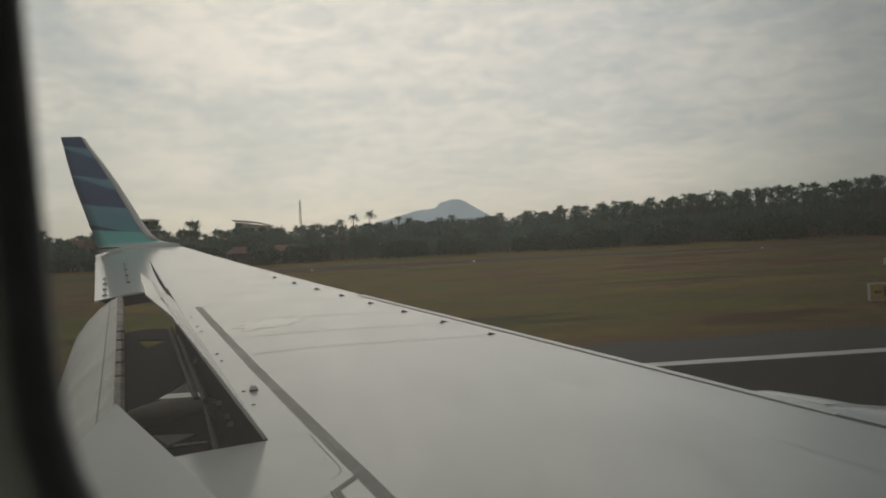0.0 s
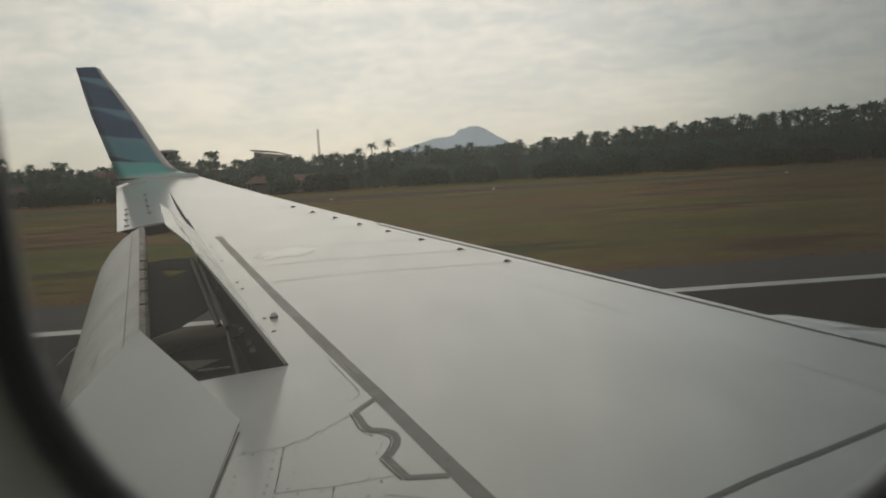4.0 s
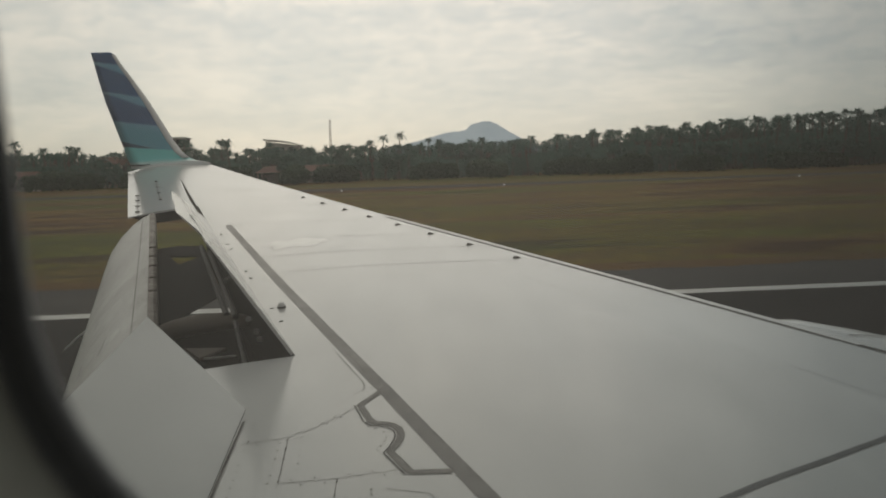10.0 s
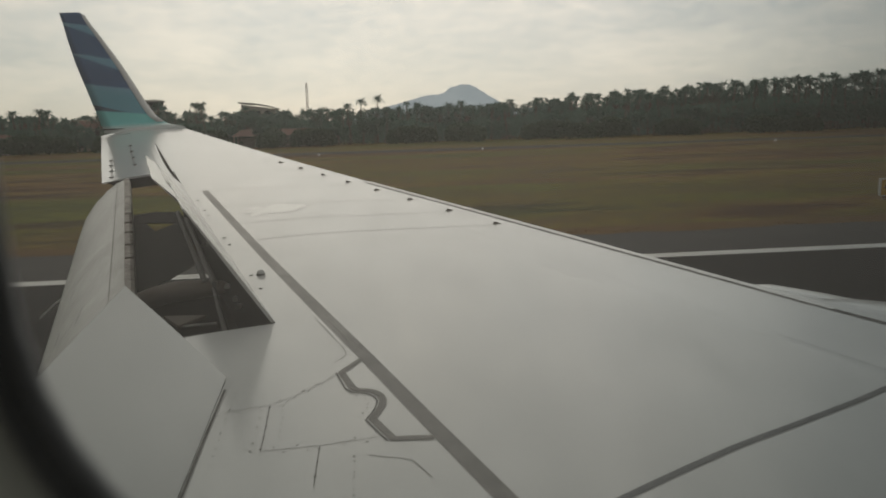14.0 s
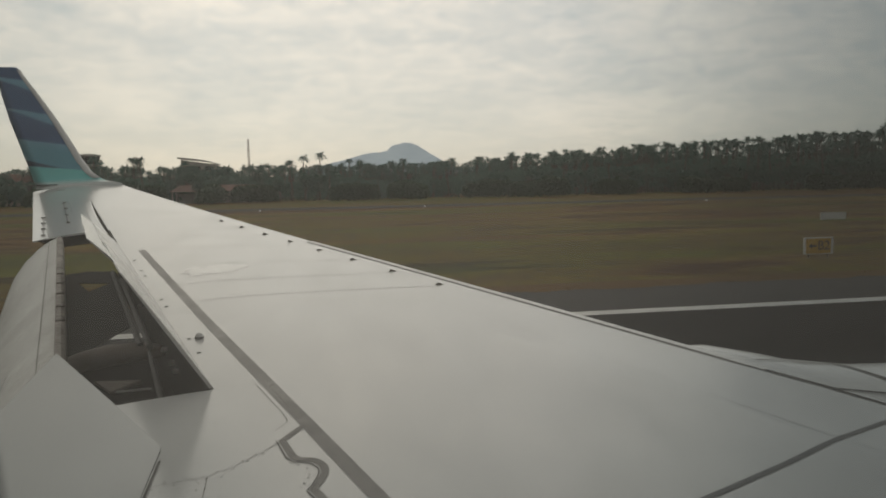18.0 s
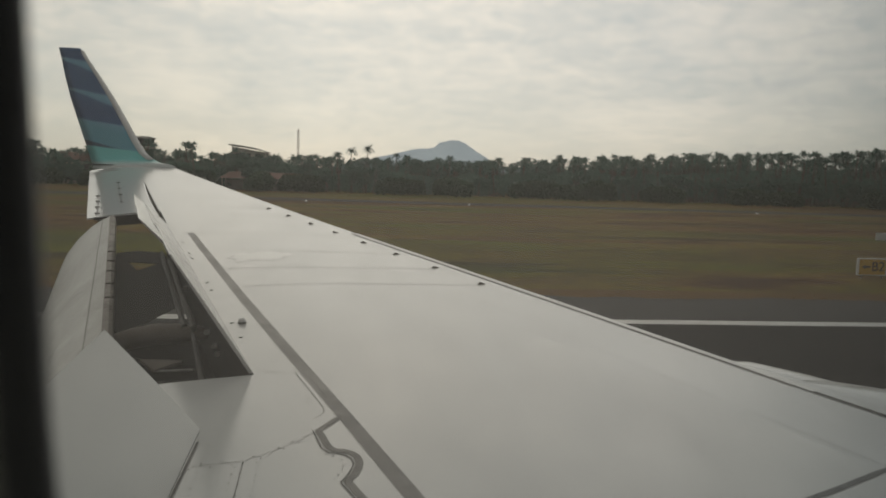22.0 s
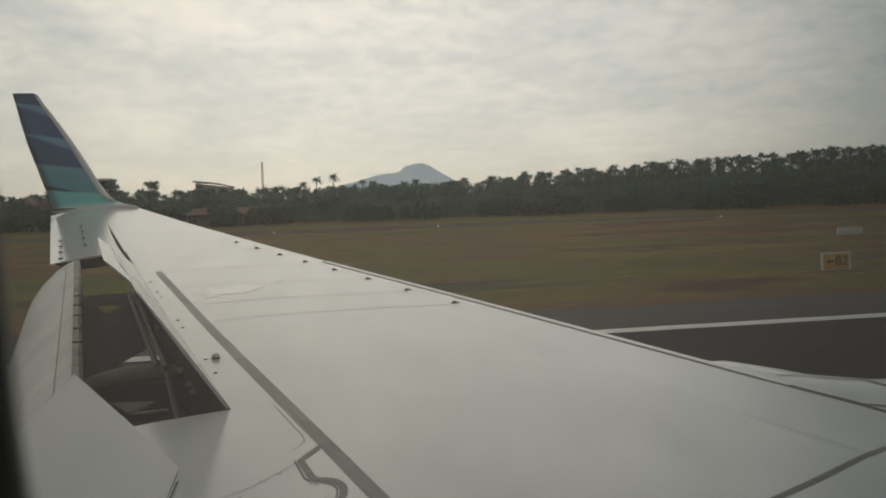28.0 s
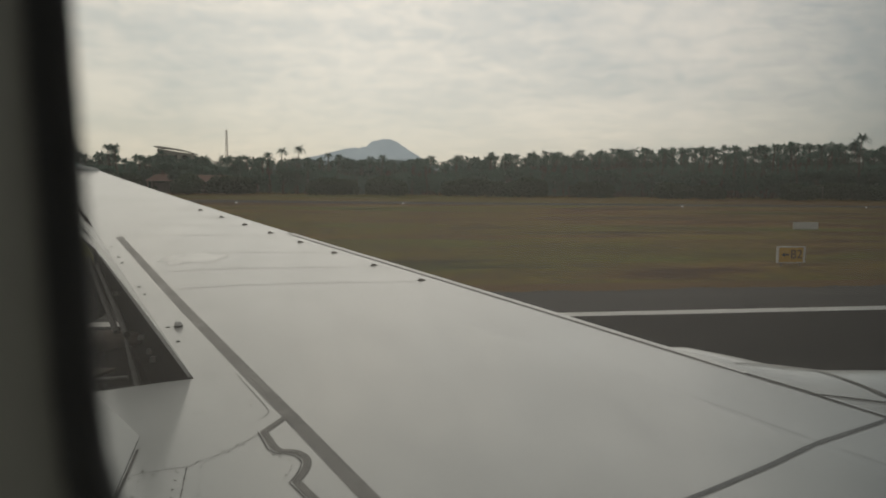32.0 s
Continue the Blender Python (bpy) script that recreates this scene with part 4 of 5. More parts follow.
def shell(x0, x1, a0, a1, n, r=FR):
    return loft([[(x, r * math.cos(a), FZ + r * 1.07 * math.sin(a)) for a in (radians(a0 + (a1 - a0) * k / n) for k in range(n + 1))] for x in (x0, x1)], False)


FAR = [shell(-17, 16, 38, 168, 18), shell(-17, 16, 184, 350, 20), shell(-17, -1.0, -10, 38, 6), shell(1.1, 16, -10, 38, 6)]
# unseen window openings, added to bring light onto the bezel
FAR += [shell(-16.75 + 0.6 * k, -16.40 + 0.6 * k, 168, 184, 3) for k in range(54)]      # between the windows of the far side
part("fuselage", join(*FAR,
                      wall_with_hole(-1.0, 1.1, 2.95, 4.66, 1.700, 0.004)), PAINT, airliner, "white painted fuselage side", False)
tagged(part("wall_window_side", wall_with_hole(-1.0, 1.1, 2.95, 4.66, 1.655, 0.060), LINER), "pale moulded cabin side wall", "wall", kind="structure")
tagged(part("floor", box(-17, 16, -1.6, 1.6, 2.62, 2.70), LINER), "pale cabin floor, out of view", "floor", kind="structure")
for x in (-17, 16):
    part("bulkhead", ([(x, FR * math.cos(radians(10 * k)), FZ + FR * 1.07 * math.sin(radians(10 * k))) for k in range(36)], [tuple(range(36))]), LINER, airliner)
window = tagged(new("window_1"), "oval-cornered cabin window with a grey bezel and black seal", "window", kind="structure")
part("bezel", ringed((0.060, 1.655), (0.062, 1.590), (0.056, 1.585), (0.050, 1.586), (0.022, 1.592), (0.013, 1.602), (0.011, 1.640), (0.010, 1.682)), BEZEL, window, "grey moulded bezel", True)
part("seal", ringed((0.010, 1.682), (0.008, 1.684), (0.004, 1.687), (0.0, 1.69), (0.002, 1.699), (0.006, 1.703)), RUBBER, window, "black rubber seal", True)
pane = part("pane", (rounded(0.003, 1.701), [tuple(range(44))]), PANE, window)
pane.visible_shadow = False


# ---- airfield ----
def sheet(name, x0, x1, y0, y1, z, material, label, cat, nx=1, ny=1, rough=0.0, seed=1):
    r = random.Random(seed)
    v = [(x0 + (x1 - x0) * i / nx, y0 + (y1 - y0) * j / ny, z + (r.uniform(-rough, rough) if 0 < i < nx and 0 < j < ny else 0)) for j in range(ny + 1) for i in range(nx + 1)]
    f = [(j * (nx + 1) + i, j * (nx + 1) + i + 1, (j + 1) * (nx + 1) + i + 1, (j + 1) * (nx + 1) + i) for j in range(ny) for i in range(nx)]
    return tagged(part(name, (v, f), material), label, cat, kind="structure")


sheet("ground", -4800, 4800, -4800, 4800, 0.0, GRASS, "dry brown and green airfield grass", "ground")
sheet("runway", -1500, 1500, -22.6, 22.6, 0.012, ASPHALT, "dark grey asphalt runway", "road")
sheet("shoulder", -1500, 1500, 22.6, 27.4, 0.008, SHOULDER, "worn paler asphalt runway shoulder", "road")
sheet("runway_edge_line", -1500, 1500, 21.86, 22.50, 0.017, ROADPAINT, "worn white painted runway edge line", "marking")
sheet("taxiway", -1500, 1500, 124, 135, 0.02, TRACK, "pale taxiway strip across the grass", "road")


# uneven edge where the grass has grown over the shoulder
v, f = [], []
for i in range(1201):
    x = -120 + 0.25 * i
    v += [(x, 27.0 + 0.45 * noise.noise((x * 0.14, 0.3, 0)) + 0.35 * noise.noise((x * 0.9, 4.3, 0)) + 0.15 * noise.noise((x * 3.3, 9.3, 0)), 0.014), (x, 28.6, 0.02)]
    if i:
        f.append((2 * i - 2, 2 * i, 2 * i + 1, 2 * i - 1))
tagged(part("verge", (v, f), VERGE), "pale dry grass creeping over the shoulder's edge", "grass", kind="structure")


# tufts of dry grass, thick along the verge and thinning out beyond it
v, f = [], []
r = random.Random(77)
for i in range(2600):
    x = r.uniform(-45, 75)
    y = 26.9 + (1.6 * r.random() if r.random() < 0.93 else 4 * r.random() ** 1.8)
    if noise.noise((x * 0.22, y * 0.5, 0)) + 0.6 * noise.noise((x * 0.9, y * 1.1, 5)) < r.uniform(-0.5, 0.35):
        continue
    hgt = r.uniform(0.025, 0.055) * (1.35 if y < 28.5 else 1)
    for k in range(5):
        a, b = r.uniform(0, 6.283), r.uniform(0, 6.283)
        px, py = x + 0.10 * math.cos(a), y + 0.10 * math.sin(a)
        w_ = r.uniform(0.012, 0.03)
        o = len(v)
        v += [(px - w_ * math.cos(b), py - w_ * math.sin(b), 0.0), (px + w_ * math.cos(b), py + w_ * math.sin(b), 0.0),
              (px + hgt * 0.6 * math.cos(a), py + hgt * 0.6 * math.sin(a), hgt * r.uniform(0.6, 1))]
        f.append((o, o + 1, o + 2))
tagged(part("grass_tufts", (v, f), TUFT), "dry tufts of grass along the shoulder", "grass", kind="stuff")


# ---- vegetation ----
def frond_star(r, at, count, steps, reach, width, v, f):
    """Fronds that arch out of one point in all directions, each with slender leaflets along its rib."""
    cx, cy, cz = at
    for i in range(count):
        az = 2 * math.pi * (i * 0.382 + r.uniform(-.04, .04))
        el = math.asin(r.uniform(-0.35, 0.97))
        ln = reach * r.uniform(0.8, 1.12)
        ca, sa = math.cos(az), math.sin(az)
        prev = at
        for k in range(1, steps + 1):
            u = k / steps
            rad_ = ln * u * math.cos(el)
            p = (cx + ca * rad_, cy + sa * rad_, cz + ln * (u * math.sin(el) - 0.50 * u * u * math.cos(el * 0.6)))
            wd = width * (math.sin(math.pi * min(u * 0.75 + 0.12, 1)) + 0.06) * r.uniform(0.75, 1.1)
            for s in (-1, 1):
                for q in (0.5, 1.0):
                    m = tuple(a + (b - a) * q for a, b in zip(prev, p))
                    o = len(v)
                    v.extend((prev, m, (m[0] - sa * s * wd + ca * 0.2, m[1] + ca * s * wd + sa * 0.2, m[2] - wd * r.uniform(0.2, 1.0))))
                    f.append((o, o + 1, o + 2))
            prev = p


def palm_parts(seed, height):
    r = random.Random(seed)
    lean = r.uniform(-0.9, 0.9)
    pts = [(lean * (k / 6) ** 2, 0.25 * math.sin(k), height * k / 6) for k in range(7)]
    v, f = [], []
    frond_star(r, pts[-1], 34, 7, 2.0, 0.26, v, f)
    return tube(pts, [0.24 - 0.018 * k for k in range(7)], 7), (v, f)


def leaf_cloud(r, lobes, count, size, v, f):
    for i in range(count):
        cx, cy, cz, rx, ry, rz = lobes[r.randrange(len(lobes))]
        a, b = r.uniform(0, 6.283), math.asin(r.uniform(-0.75, 1))
        k = r.uniform(0.72, 1.05)
        p = Vector((cx + rx * k * math.cos(a) * math.cos(b), cy + ry * k * math.sin(a) * math.cos(b), cz + rz * k * math.sin(b)))
        d1 = Vector((r.uniform(-1, 1), r.uniform(-1, 1), r.uniform(-.6, .6))).normalized() * size * r.uniform(0.5, 1.2)
        d2 = Vector((r.uniform(-1, 1), r.uniform(-1, 1), r.uniform(-1, 1))).normalized() * size * r.uniform(0.4, 0.9)
        o = len(v)
        v.extend((p - d1, p + d2 * 0.6, p + d1, p - d2))
        f.append((o, o + 1, o + 2, o + 3))


def tree_parts(seed, height, spread):
    r = random.Random(seed)
    trunk = [tube([(0, 0, 0), (0.1, 0, height * 0.25), (0.0, 0.1, height * 0.5)], [0.35, 0.28, 0.2], 8)]
    lobes = []
    for i in range(9):
        a = r.uniform(0, 6.28)
        q = spread * r.uniform(0.15, 0.75)
        z = height * r.uniform(0.42, 0.88)
        lobes.append((q * math.cos(a), q * math.sin(a), z, spread * r.uniform(0.3, 0.5), spread * r.uniform(0.3, 0.5), height * r.uniform(0.10, 0.2)))
        trunk.append(tube([(0, 0.05, height * r.uniform(0.25, 0.5)), (q * 0.5 * math.cos(a), q * 0.5 * math.sin(a), z * 0.8), (q * math.cos(a), q * math.sin(a), z)], [0.13, 0.09, 0.04], 5))
    v, f = [], []
    leaf_cloud(r, lobes, 1500, 0.55, v, f)
    return join(*trunk), (v, f)


def shrub_parts(seed, wd, height):
    """A long mound of leaves, highest near its middle, on a few stems."""
    r = random.Random(seed)
    lobes = []
    for i in range(15):
        x = wd * (-0.86 + 1.72 * i / 14) + r.uniform(-0.3, 0.3)
        h = height * (0.62 + 0.38 * math.sqrt(max(1 - (x / wd) ** 2, 0))) * r.uniform(0.86, 1.05)
        lobes.append((x, r.uniform(-0.8, 0.8), h * 0.46, wd * r.uniform(0.14, 0.2), 1.7, h * 0.5))
    stems = [tube([(lb[0] * 0.5, lb[1] * 0.4, 0), (lb[0], lb[1], lb[2])], [0.08, 0.04], 5) for lb in (lobes[3], lobes[7], lobes[11])]
    v, f = [], []
    leaf_cloud(r, lobes, 4200, 0.36, v, f)
    return stems, (v, f)


palms = []
for i, hgt in enumerate((10.5, 12.0, 13.0, 14.5, 16.0)):
    tr, cr = palm_parts(20 + i, hgt)
    p = thing("palm_tree", "coconut palm with drooping green fronds in the plantation", "palm tree", (0, 0, 0), "palms of the plantation")
    part("trunk", tr, BARK, p)
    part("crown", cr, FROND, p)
    palms.append(p)
trees = []
for i, (hgt, spr) in enumerate(((9.5, 4.2), (11.5, 5.0), (8.0, 3.8))):
    tr, cr = tree_parts(40 + i, hgt, spr)
    p = thing("broadleaf_tree", "dark green broadleaf tree at the edge of the palm plantation", "tree", (0, 0, 0), "trees of the plantation")
    part("trunk", tr, BARK, p)
    part("crown", cr, LEAF, p)
    trees.append(p)
shrubs = []
for i, (wd, hgt) in enumerate(((7.0, 5.2), (8.5, 4.8), (5.5, 4.4))):
    st, cr = shrub_parts(60 + i, wd, hgt)
    p = thing("shrub", "low rounded dark green shrub before the palms", "shrub", (0, 0, 0), "shrubs along the plantation")
    for q in st:
        part("stem", q, BARK, p)
    part("foliage", cr, SHRUB, p)
    shrubs.append(p)


def canopy(x):
    """Height of the plantation's top: taller ahead of the aircraft."""
    u = min(max((x + 15) / 150, 0.0), 1.25)
    low = 1.1 * math.exp(-((x - 10) / 30) ** 2)
    return 9.2 - low + 6.0 * u * u * (1.6 - 0.6 * u) + 0.9 * noise.noise((x * 0.035, 1.3, 0))


rnd = random.Random(5)
used = {"p": set(), "t": set(), "s": set()}


def plant(stock, key, k, x, y, z, s):
    m = pose(x, y, z, 0, 0, rnd.uniform(0, 360)) @ Matrix.Diagonal((s, s, s, 1))
    if k not in used[key]:
        used[key].add(k)
        stock[k].matrix_world = m
    else:
        c = copy_thing(stock[k], pose(0, 0, 0))
        c.matrix_basis = m


PALM_H = (10.5, 12.0, 13.0, 14.5, 16.0)
for i in range(290):
    x = -150 + 400 * (i + rnd.random()) / 290
    y = rnd.choice((197, 201, 206, 212, 220, 230)) + rnd.uniform(-3, 3)
    want = canopy(x) * (0.74 + 0.34 * rnd.random() ** 0.8) * (rnd.uniform(1.15, 1.45) if x < 25 and rnd.random() < 0.22 else rnd.uniform(1.03, 1.16) if rnd.random() < 0.16 else 1)
    k = min(range(5), key=lambda q: abs(PALM_H[q] * rnd.uniform(0.9, 1.1) - want))
    plant(palms, "p", k, x, y, -0.1, want / (PALM_H[k] + 0.8))
for i in range(130):
    x = -150 + 400 * (i + rnd.random()) / 130
    k = rnd.randrange(3)
    plant(trees, "t", k, x, rnd.uniform(189, 212), -0.1, canopy(x) * rnd.uniform(0.42, 0.86 if x < 15 else 0.66) / (9.5, 11.5, 8.0)[k])
for i in range(22):
    x = -135 + 370 * (i + rnd.uniform(0.25, 0.75)) / 22
    plant(shrubs, "s", rnd.randrange(3), x, 180 + rnd.uniform(-2.5, 2), -0.05, rnd.uniform(0.9, 1.2))

# undergrowth that closes the plantation
v, f = [], []
r = random.Random(9)
for i in range(46000):
    x = r.uniform(-200, 300)
    y = 196 + 30 * r.random() ** 1.3
    edge = 0.60 + 0.24 * noise.noise((x * 0.075, 3.1, 0)) + 0.10 * noise.noise((x * 0.40, 7.7, 0))
    p = Vector((x, y, max(canopy(x) * edge * r.random() ** 0.75, 0.3)))
    d1 = Vector((r.uniform(-1, 1), r.uniform(-.15, .15), r.uniform(-.7, .7))) * 0.62
    d2 = Vector((r.uniform(-.6, .6), r.uniform(-.15, .15), r.uniform(-1, 1))) * 0.62
    o = len(v)
    v.extend((p - d1, p + d2 * 0.7, p + d1, p - d2))
    f.append((o, o + 1, o + 2, o + 3))
tagged(part("undergrowth", (v, f), UNDER), "dense undergrowth below the palms, paled by painted haze", "undergrowth", kind="stuff")

# the plantation's further rows, too many to tell apart
v, f, tv = [], [], []
r = random.Random(31)
for i in range(1800):
    x, y = r.uniform(-190, 300), r.uniform(203, 258)
    h = canopy(x) * (0.58 + 0.42 * r.random() ** 0.9) * (1 + 0.0022 * (y - 203))
    frond_star(r, (x, y, h), 20, 4, 1.9, 0.32, v, f)
    tv.append(tube([(x + r.uniform(-.5, .5), y, 0), (x, y, h)], [0.2, 0.12], 4))
grove = tagged(part("palm_grove", (v, f), FROND), "further rows of coconut palms, haze put into their green", "palm grove", kind="stuff")
part("trunks", join(*tv), BARK, grove)

# rising wooded ground behind, and the mountain
def ridge(name, y0, x0, x1, n, height, depth_, material, label, seed, base_z=-2.0):
    vs, fs = [], []
    rows = 7
    for j in range(rows):
        u = j / (rows - 1)
        for i in range(n + 1):
            x = x0 + (x1 - x0) * i / n
            h = height(x) * math.sin(math.pi * 0.5 * u)
            h += h * 0.05 * noise.noise((x * 0.03 + seed, u * 4, 0)) + noise.noise((x * 0.012, u * 3 + seed, 1)) * height(x) * 0.05 * u
            vs.append((x, y0 + depth_ * u, base_z + h))
    for j in range(rows - 1):
        for i in range(n):
            a = j * (n + 1) + i
            fs.append((a, a + 1, a + n + 2, a + n + 1))
    o = len(vs)
    for i in range(n + 1):
        vs.append((x0 + (x1 - x0) * i / n, y0 + depth_ * 1.6, base_z - 5))
    for i in range(n):
        a = (rows - 1) * (n + 1) + i
        fs.append((a, a + 1, o + i + 1, o + i))
    return tagged(part(name, (vs, fs), material, None, "", True), label, "hill", kind="structure")


def woods_height(x):
    """Crowns of the woods behind, rising a little over the palms' waist."""
    bumps = 0.07 * noise.noise((x * 0.06, 4.4, 0)) + 0.06 * noise.noise((x * 0.22, 1.7, 0)) + 0.05 * abs(noise.noise((x * 0.5, 6.1, 0)))
    return canopy(x / 1.3) * 1.3 * (0.68 + bumps) + 1.5


ridge("hill", 262, -260, 420, 900, woods_height, 20, WOODS, "wooded rising ground behind the palms", 2)


MX, MY = 535.0, 4000.0
PROFILE = ((-330, 4), (-250, 13), (-182, 28), (-142, 39), (-97, 50), (-62, 58), (-42, 61), (-22, 69), (-8, 76), (0, 77.5), (6, 77), (16, 71), (30, 63), (53, 47), (88, 27), (110, 26), (150, 33), (172, 37), (190, 34), (230, 20), (320, 6))


def mountain_height(x):
    d = (x - MX) / 2.985
    h = np.interp(d, [p[0] for p in PROFILE], [p[1] for p in PROFILE])
    return max(float(h) * 2.985 + 9.0, 1.0)


ridge("mountain", MY, MX - 1000, MX + 1000, 260, mountain_height, 260, HILL, "mountain on the horizon, its haze painted as a blue-grey glow", 5)


# ---- buildings at the edge of the field ----
def gable(x0, x1, y0, y1, z0, z1, over=0.5):
    ym = (y0 + y1) / 2
    v = [(x0 - over, y0 - over, z0), (x1 + over, y0 - over, z0), (x1 + over, y1 + over, z0), (x0 - over, y1 + over, z0), (x0 + 1.5, ym, z1), (x1 - 1.5, ym, z1)]
    return v, [(0, 1, 5, 4), (2, 3, 4, 5), (1, 2, 5), (3, 0, 4), (0, 3, 2, 1)]


def house(x, y, wd, dp, storeys, roof_m, label):
    hs = thing("house", label, "house", (x, y, 0), "houses by the airfield")
    hz = storeys * 2.9
    part("wall", box(-wd / 2, wd / 2, 0, dp, 0, hz), PLASTER, hs)
    part("roof", gable(-wd / 2, wd / 2, 0, dp, hz, hz + dp * 0.33, 0.7), roof_m, hs)
    k = max(int(wd / 2.6), 2)
    for s in range(storeys):
        for i in range(k):
            cx = -wd / 2 + wd * (i + 0.5) / k
            wn = part("window", box(cx - 0.65, cx + 0.65, -0.07, 0.02, s * 2.9 + 0.9, s * 2.9 + 2.2), PLASTER, hs)
            part("window_pane", box(cx - 0.55, cx + 0.55, -0.09, -0.06, s * 2.9 + 1.0, s * 2.9 + 2.1), DARKGLASS, wn)
    return hs


house(-74, 206, 9, 7, 2, ROOF, "cream two-storey house with a red tiled roof")
house(-90, 193, 8, 6, 1, ROOF, "small cream house with a red tiled roof")
house(-58, 190, 10, 6, 1, SHEET, "long low white shed with a rusty sheet roof")


def carport(x, y, n):
    c = thing("open_shed", "open-sided shed with a red roof on white posts", "shed", (x, y, 0))
    for i in range(n + 1):
        part("post", box(i * 4 - 0.12, i * 4 + 0.12, 0, 0.24, 0, 2.8), PLASTER, c)
        part("post", box(i * 4 - 0.12, i * 4 + 0.12, 5, 5.24, 0, 2.8), PLASTER, c)
    part("roof", gable(0, n * 4, 0, 5.2, 2.8, 4.4, 0.6), ROOF, c)
    part("back_wall", box(0, n * 4, 5.3, 5.4, 0, 2.4), PLASTER, c)


carport(-33, 191, 5)

# control tower and the curved-roof terminal building beyond the winglet
tower = thing("control_tower", "yellow airport control tower with a glazed cab under a flat roof", "tower", (-64.9, 240, 0))
part("shaft", lathe([(2.6, 0), (2.4, 9.5), (2.4, 10.5)], 8), OCHRE, tower, "yellow plastered shaft")
part("balcony", lathe([(2.4, 10.2), (3.9, 10.6), (3.9, 11.1), (3.0, 11.1)], 8), PLASTER, tower)
cab = part("cab", lathe([(2.9, 11.1), (3.5, 13.4)], 8), DARKGLASS, tower, "dark glazed cab")
part("roof", lathe([(3.9, 13.4), (3.9, 13.8), (2.2, 14.2), (0.1, 14.3)], 8), PLASTER, tower)
for k in range(8):
    a = 2 * math.pi * k / 8
    part("mullion", tube([(2.92 * math.cos(a), 2.92 * math.sin(a), 11.1), (3.53 * math.cos(a), 3.53 * math.sin(a), 13.4)], 0.08, 5), PLASTER, cab)

term = thing("terminal_building", "white airport building with a sloping overhanging roof", "building", (-43, 300, 0))
term.scale = (0.9, 1, 1.03)
part("wall", ([(-6, 0, 0), (8, 0, 0), (8, 0, 12.0), (-6, 0, 13.8), (-6, 12, 0), (8, 12, 0), (8, 12, 12.0), (-6, 12, 13.8)],
              [(0, 1, 2, 3), (5, 4, 7, 6), (1, 5, 6, 2), (4, 0, 3, 7), (3, 2, 6, 7)]), PLASTER, term)
part("roof", loft([[(x, -1.5, z), (x, 13, z), (x, 13, z + 0.5), (x, -1.5, z + 0.5)] for x, z in ((-7.0, 14.2), (-6, 14.1), (-1, 13.7), (4, 13.0), (8.6, 11.9))]), PLASTER, term)
for i in range(3):
    for j in range(4):
        part("window", box(-4.2 + 4.0 * i, -2.2 + 4.0 * i, -0.08, 0.02, 1.2 + 2.9 * j, 2.7 + 2.9 * j), DARKGLASS, term)

mast = thing("radio_mast", "slender red and white steel lattice mast above the trees", "mast", (-20.5, 262, 0))
H_M = 19.5
for sx, sy in ((-1, -1), (1, -1), (1, 1), (-1, 1)):
    part("leg", tube([(0.5 * sx, 0.5 * sy, 0), (0.2 * sx, 0.2 * sy, H_M)], 0.07, 5), STEEL, mast)
for k in range(18):
    z0, z1 = H_M * k / 18, H_M * (k + 1) / 18
    w0, w1 = 0.5 - 0.3 * k / 18, 0.5 - 0.3 * (k + 1) / 18
    part("brace", join(tube([(-w0, -w0, z0), (w1, -w1, z1)], 0.05, 4), tube([(w0, w0, z0), (-w1, w1, z1)], 0.05, 4), tube([(w0, -w0, z0), (w1, w1, z1)], 0.05, 4), tube([(-w0, w0, z0), (-w1, -w1, z1)], 0.05, 4)), STEEL, mast)


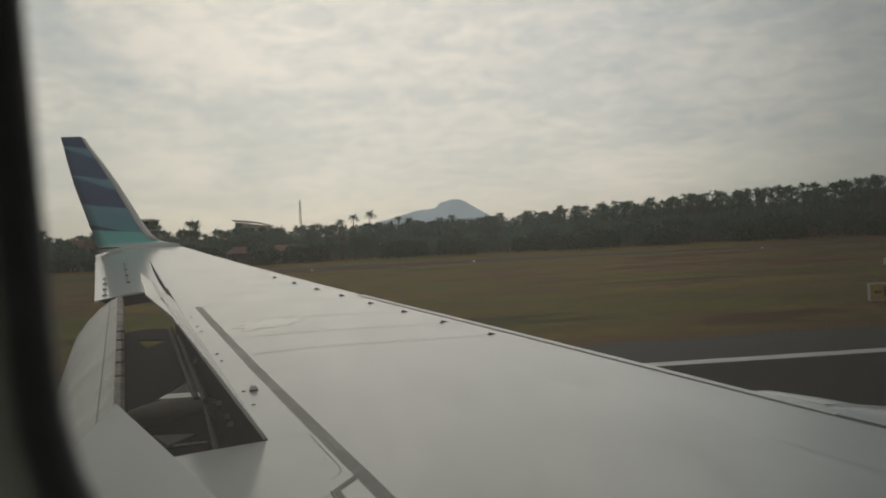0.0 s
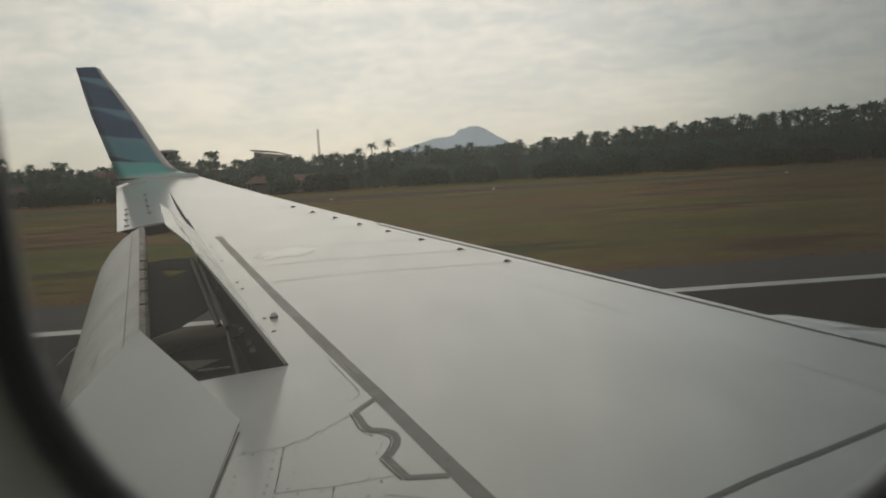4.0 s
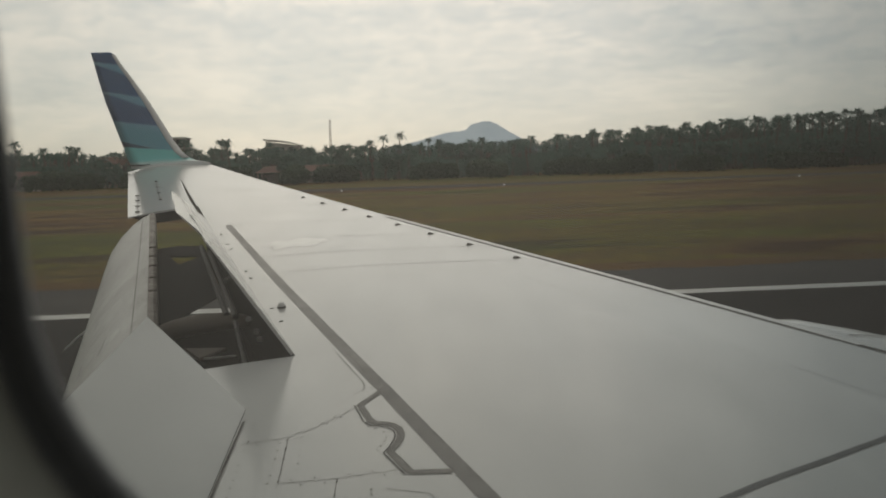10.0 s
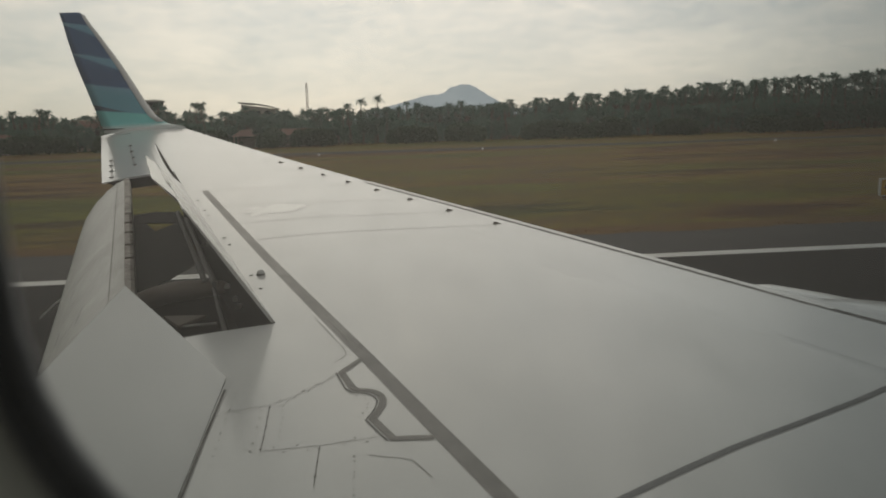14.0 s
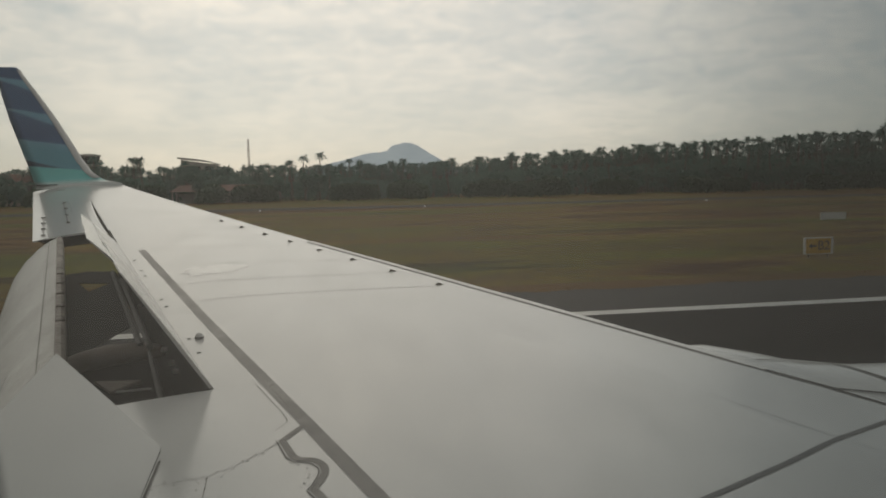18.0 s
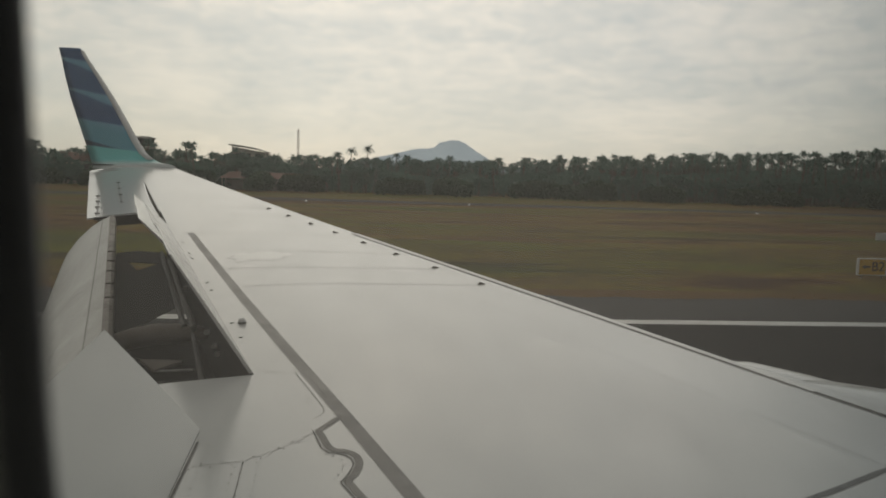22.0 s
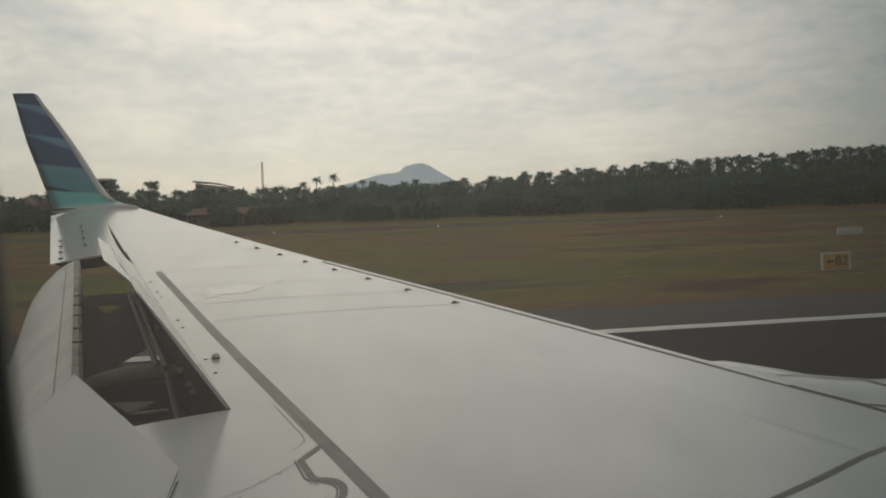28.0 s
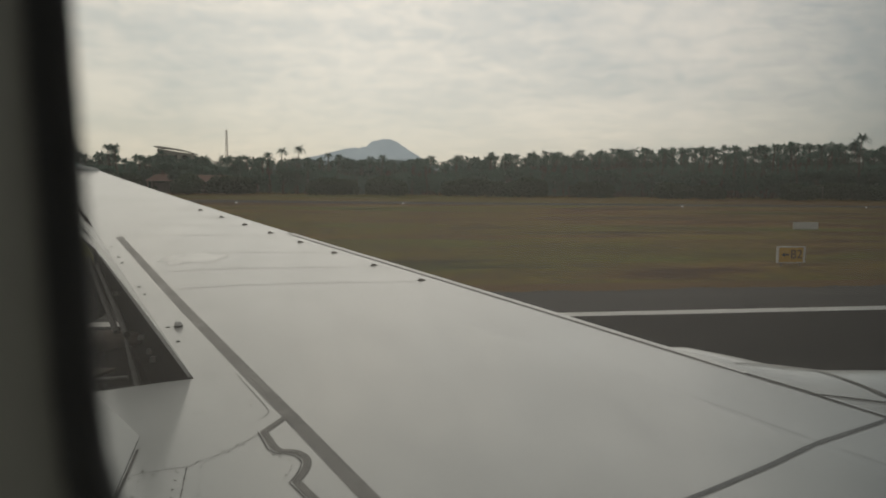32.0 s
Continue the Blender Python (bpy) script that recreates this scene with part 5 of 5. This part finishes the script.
# ---- signs and small markers on the grass ----
def letters(body, size, at, parent, material):
    cu = bpy.data.curves.new("sign_text", "FONT")
    cu.body, cu.size, cu.extrude = body, size, 0.004
    cu.align_x, cu.align_y = "CENTER", "CENTER"
    tmp = new("sign_text", cu)
    me = bpy.data.meshes.new_from_object(tmp.evaluated_get(bpy.context.evaluated_depsgraph_get()))
    bpy.data.objects.remove(tmp)
    me.materials.clear()
    me.materials.append(material)
    ob = new("lettering", me)
    ob.matrix_world = pose(*at, 90, 0, 0)
    ob.parent = parent
    return ob


sign = thing("taxiway_sign", "yellow taxiway sign with black letters on short legs in the grass", "sign", (23.58, 33.73, 0))
part("panel", soft_box(-0.74, 0.74, -0.09, 0.09, 0.16, 0.95, 0.02), BOARD, sign, "pale sign box")
part("face", box(-0.70, 0.60, -0.098, -0.088, 0.20, 0.91), SIGNYELLOW, sign, "yellow face")
for x in (-0.5, 0.5):
    part("leg", tube([(x, 0, 0), (x, 0, 0.2)], 0.035, 8), METAL, sign)
letters("B2", 0.62, (0.22, -0.104, 0.56), sign, SIGNBLACK)
part("arrow", ([(-0.58, -0.103, 0.56), (-0.40, -0.103, 0.68), (-0.40, -0.103, 0.60), (-0.16, -0.103, 0.60), (-0.16, -0.103, 0.52), (-0.40, -0.103, 0.52), (-0.40, -0.103, 0.44)], [(0, 1, 2, 3, 4, 5, 6)]), SIGNBLACK, sign, "black arrow")
board = thing("marker_board", "plain pale back of an airfield sign in the grass", "sign", (44.09, 59.96, 0))
part("panel", soft_box(-1.2, 1.2, -0.08, 0.08, 0.1, 0.70, 0.02), BOARD, board)
for x in (-0.9, 0.9):
    part("leg", tube([(x, 0, 0), (x, 0, 0.15)], 0.04, 8), METAL, board)
for x, y in ((-40, 122), (18, 124), (66, 121), (104, 123), (-8, 120)):
    mk = thing("marker_cone", "small white edge marker on the grass", "marker", (x, y, 0), "edge markers")
    part("body", lathe([(0.22, 0), (0.20, 0.03), (0.08, 0.20), (0.03, 0.25)], 10), BOARD, mk)
for x in (-38, 4, 52, 96, 140):
    lp = thing("lamp_post", "slender pale lamp post before the shrubs", "lamp post", (x, 181, 0), "lamp posts")
    part("pole", tube([(0, 0, 0), (0, 0, 3.6)], [0.07, 0.04], 6), METAL, lp)
    part("head", soft_box(-0.10, 0.10, -0.35, 0.1, 3.55, 3.66, 0.03), BOARD, lp)
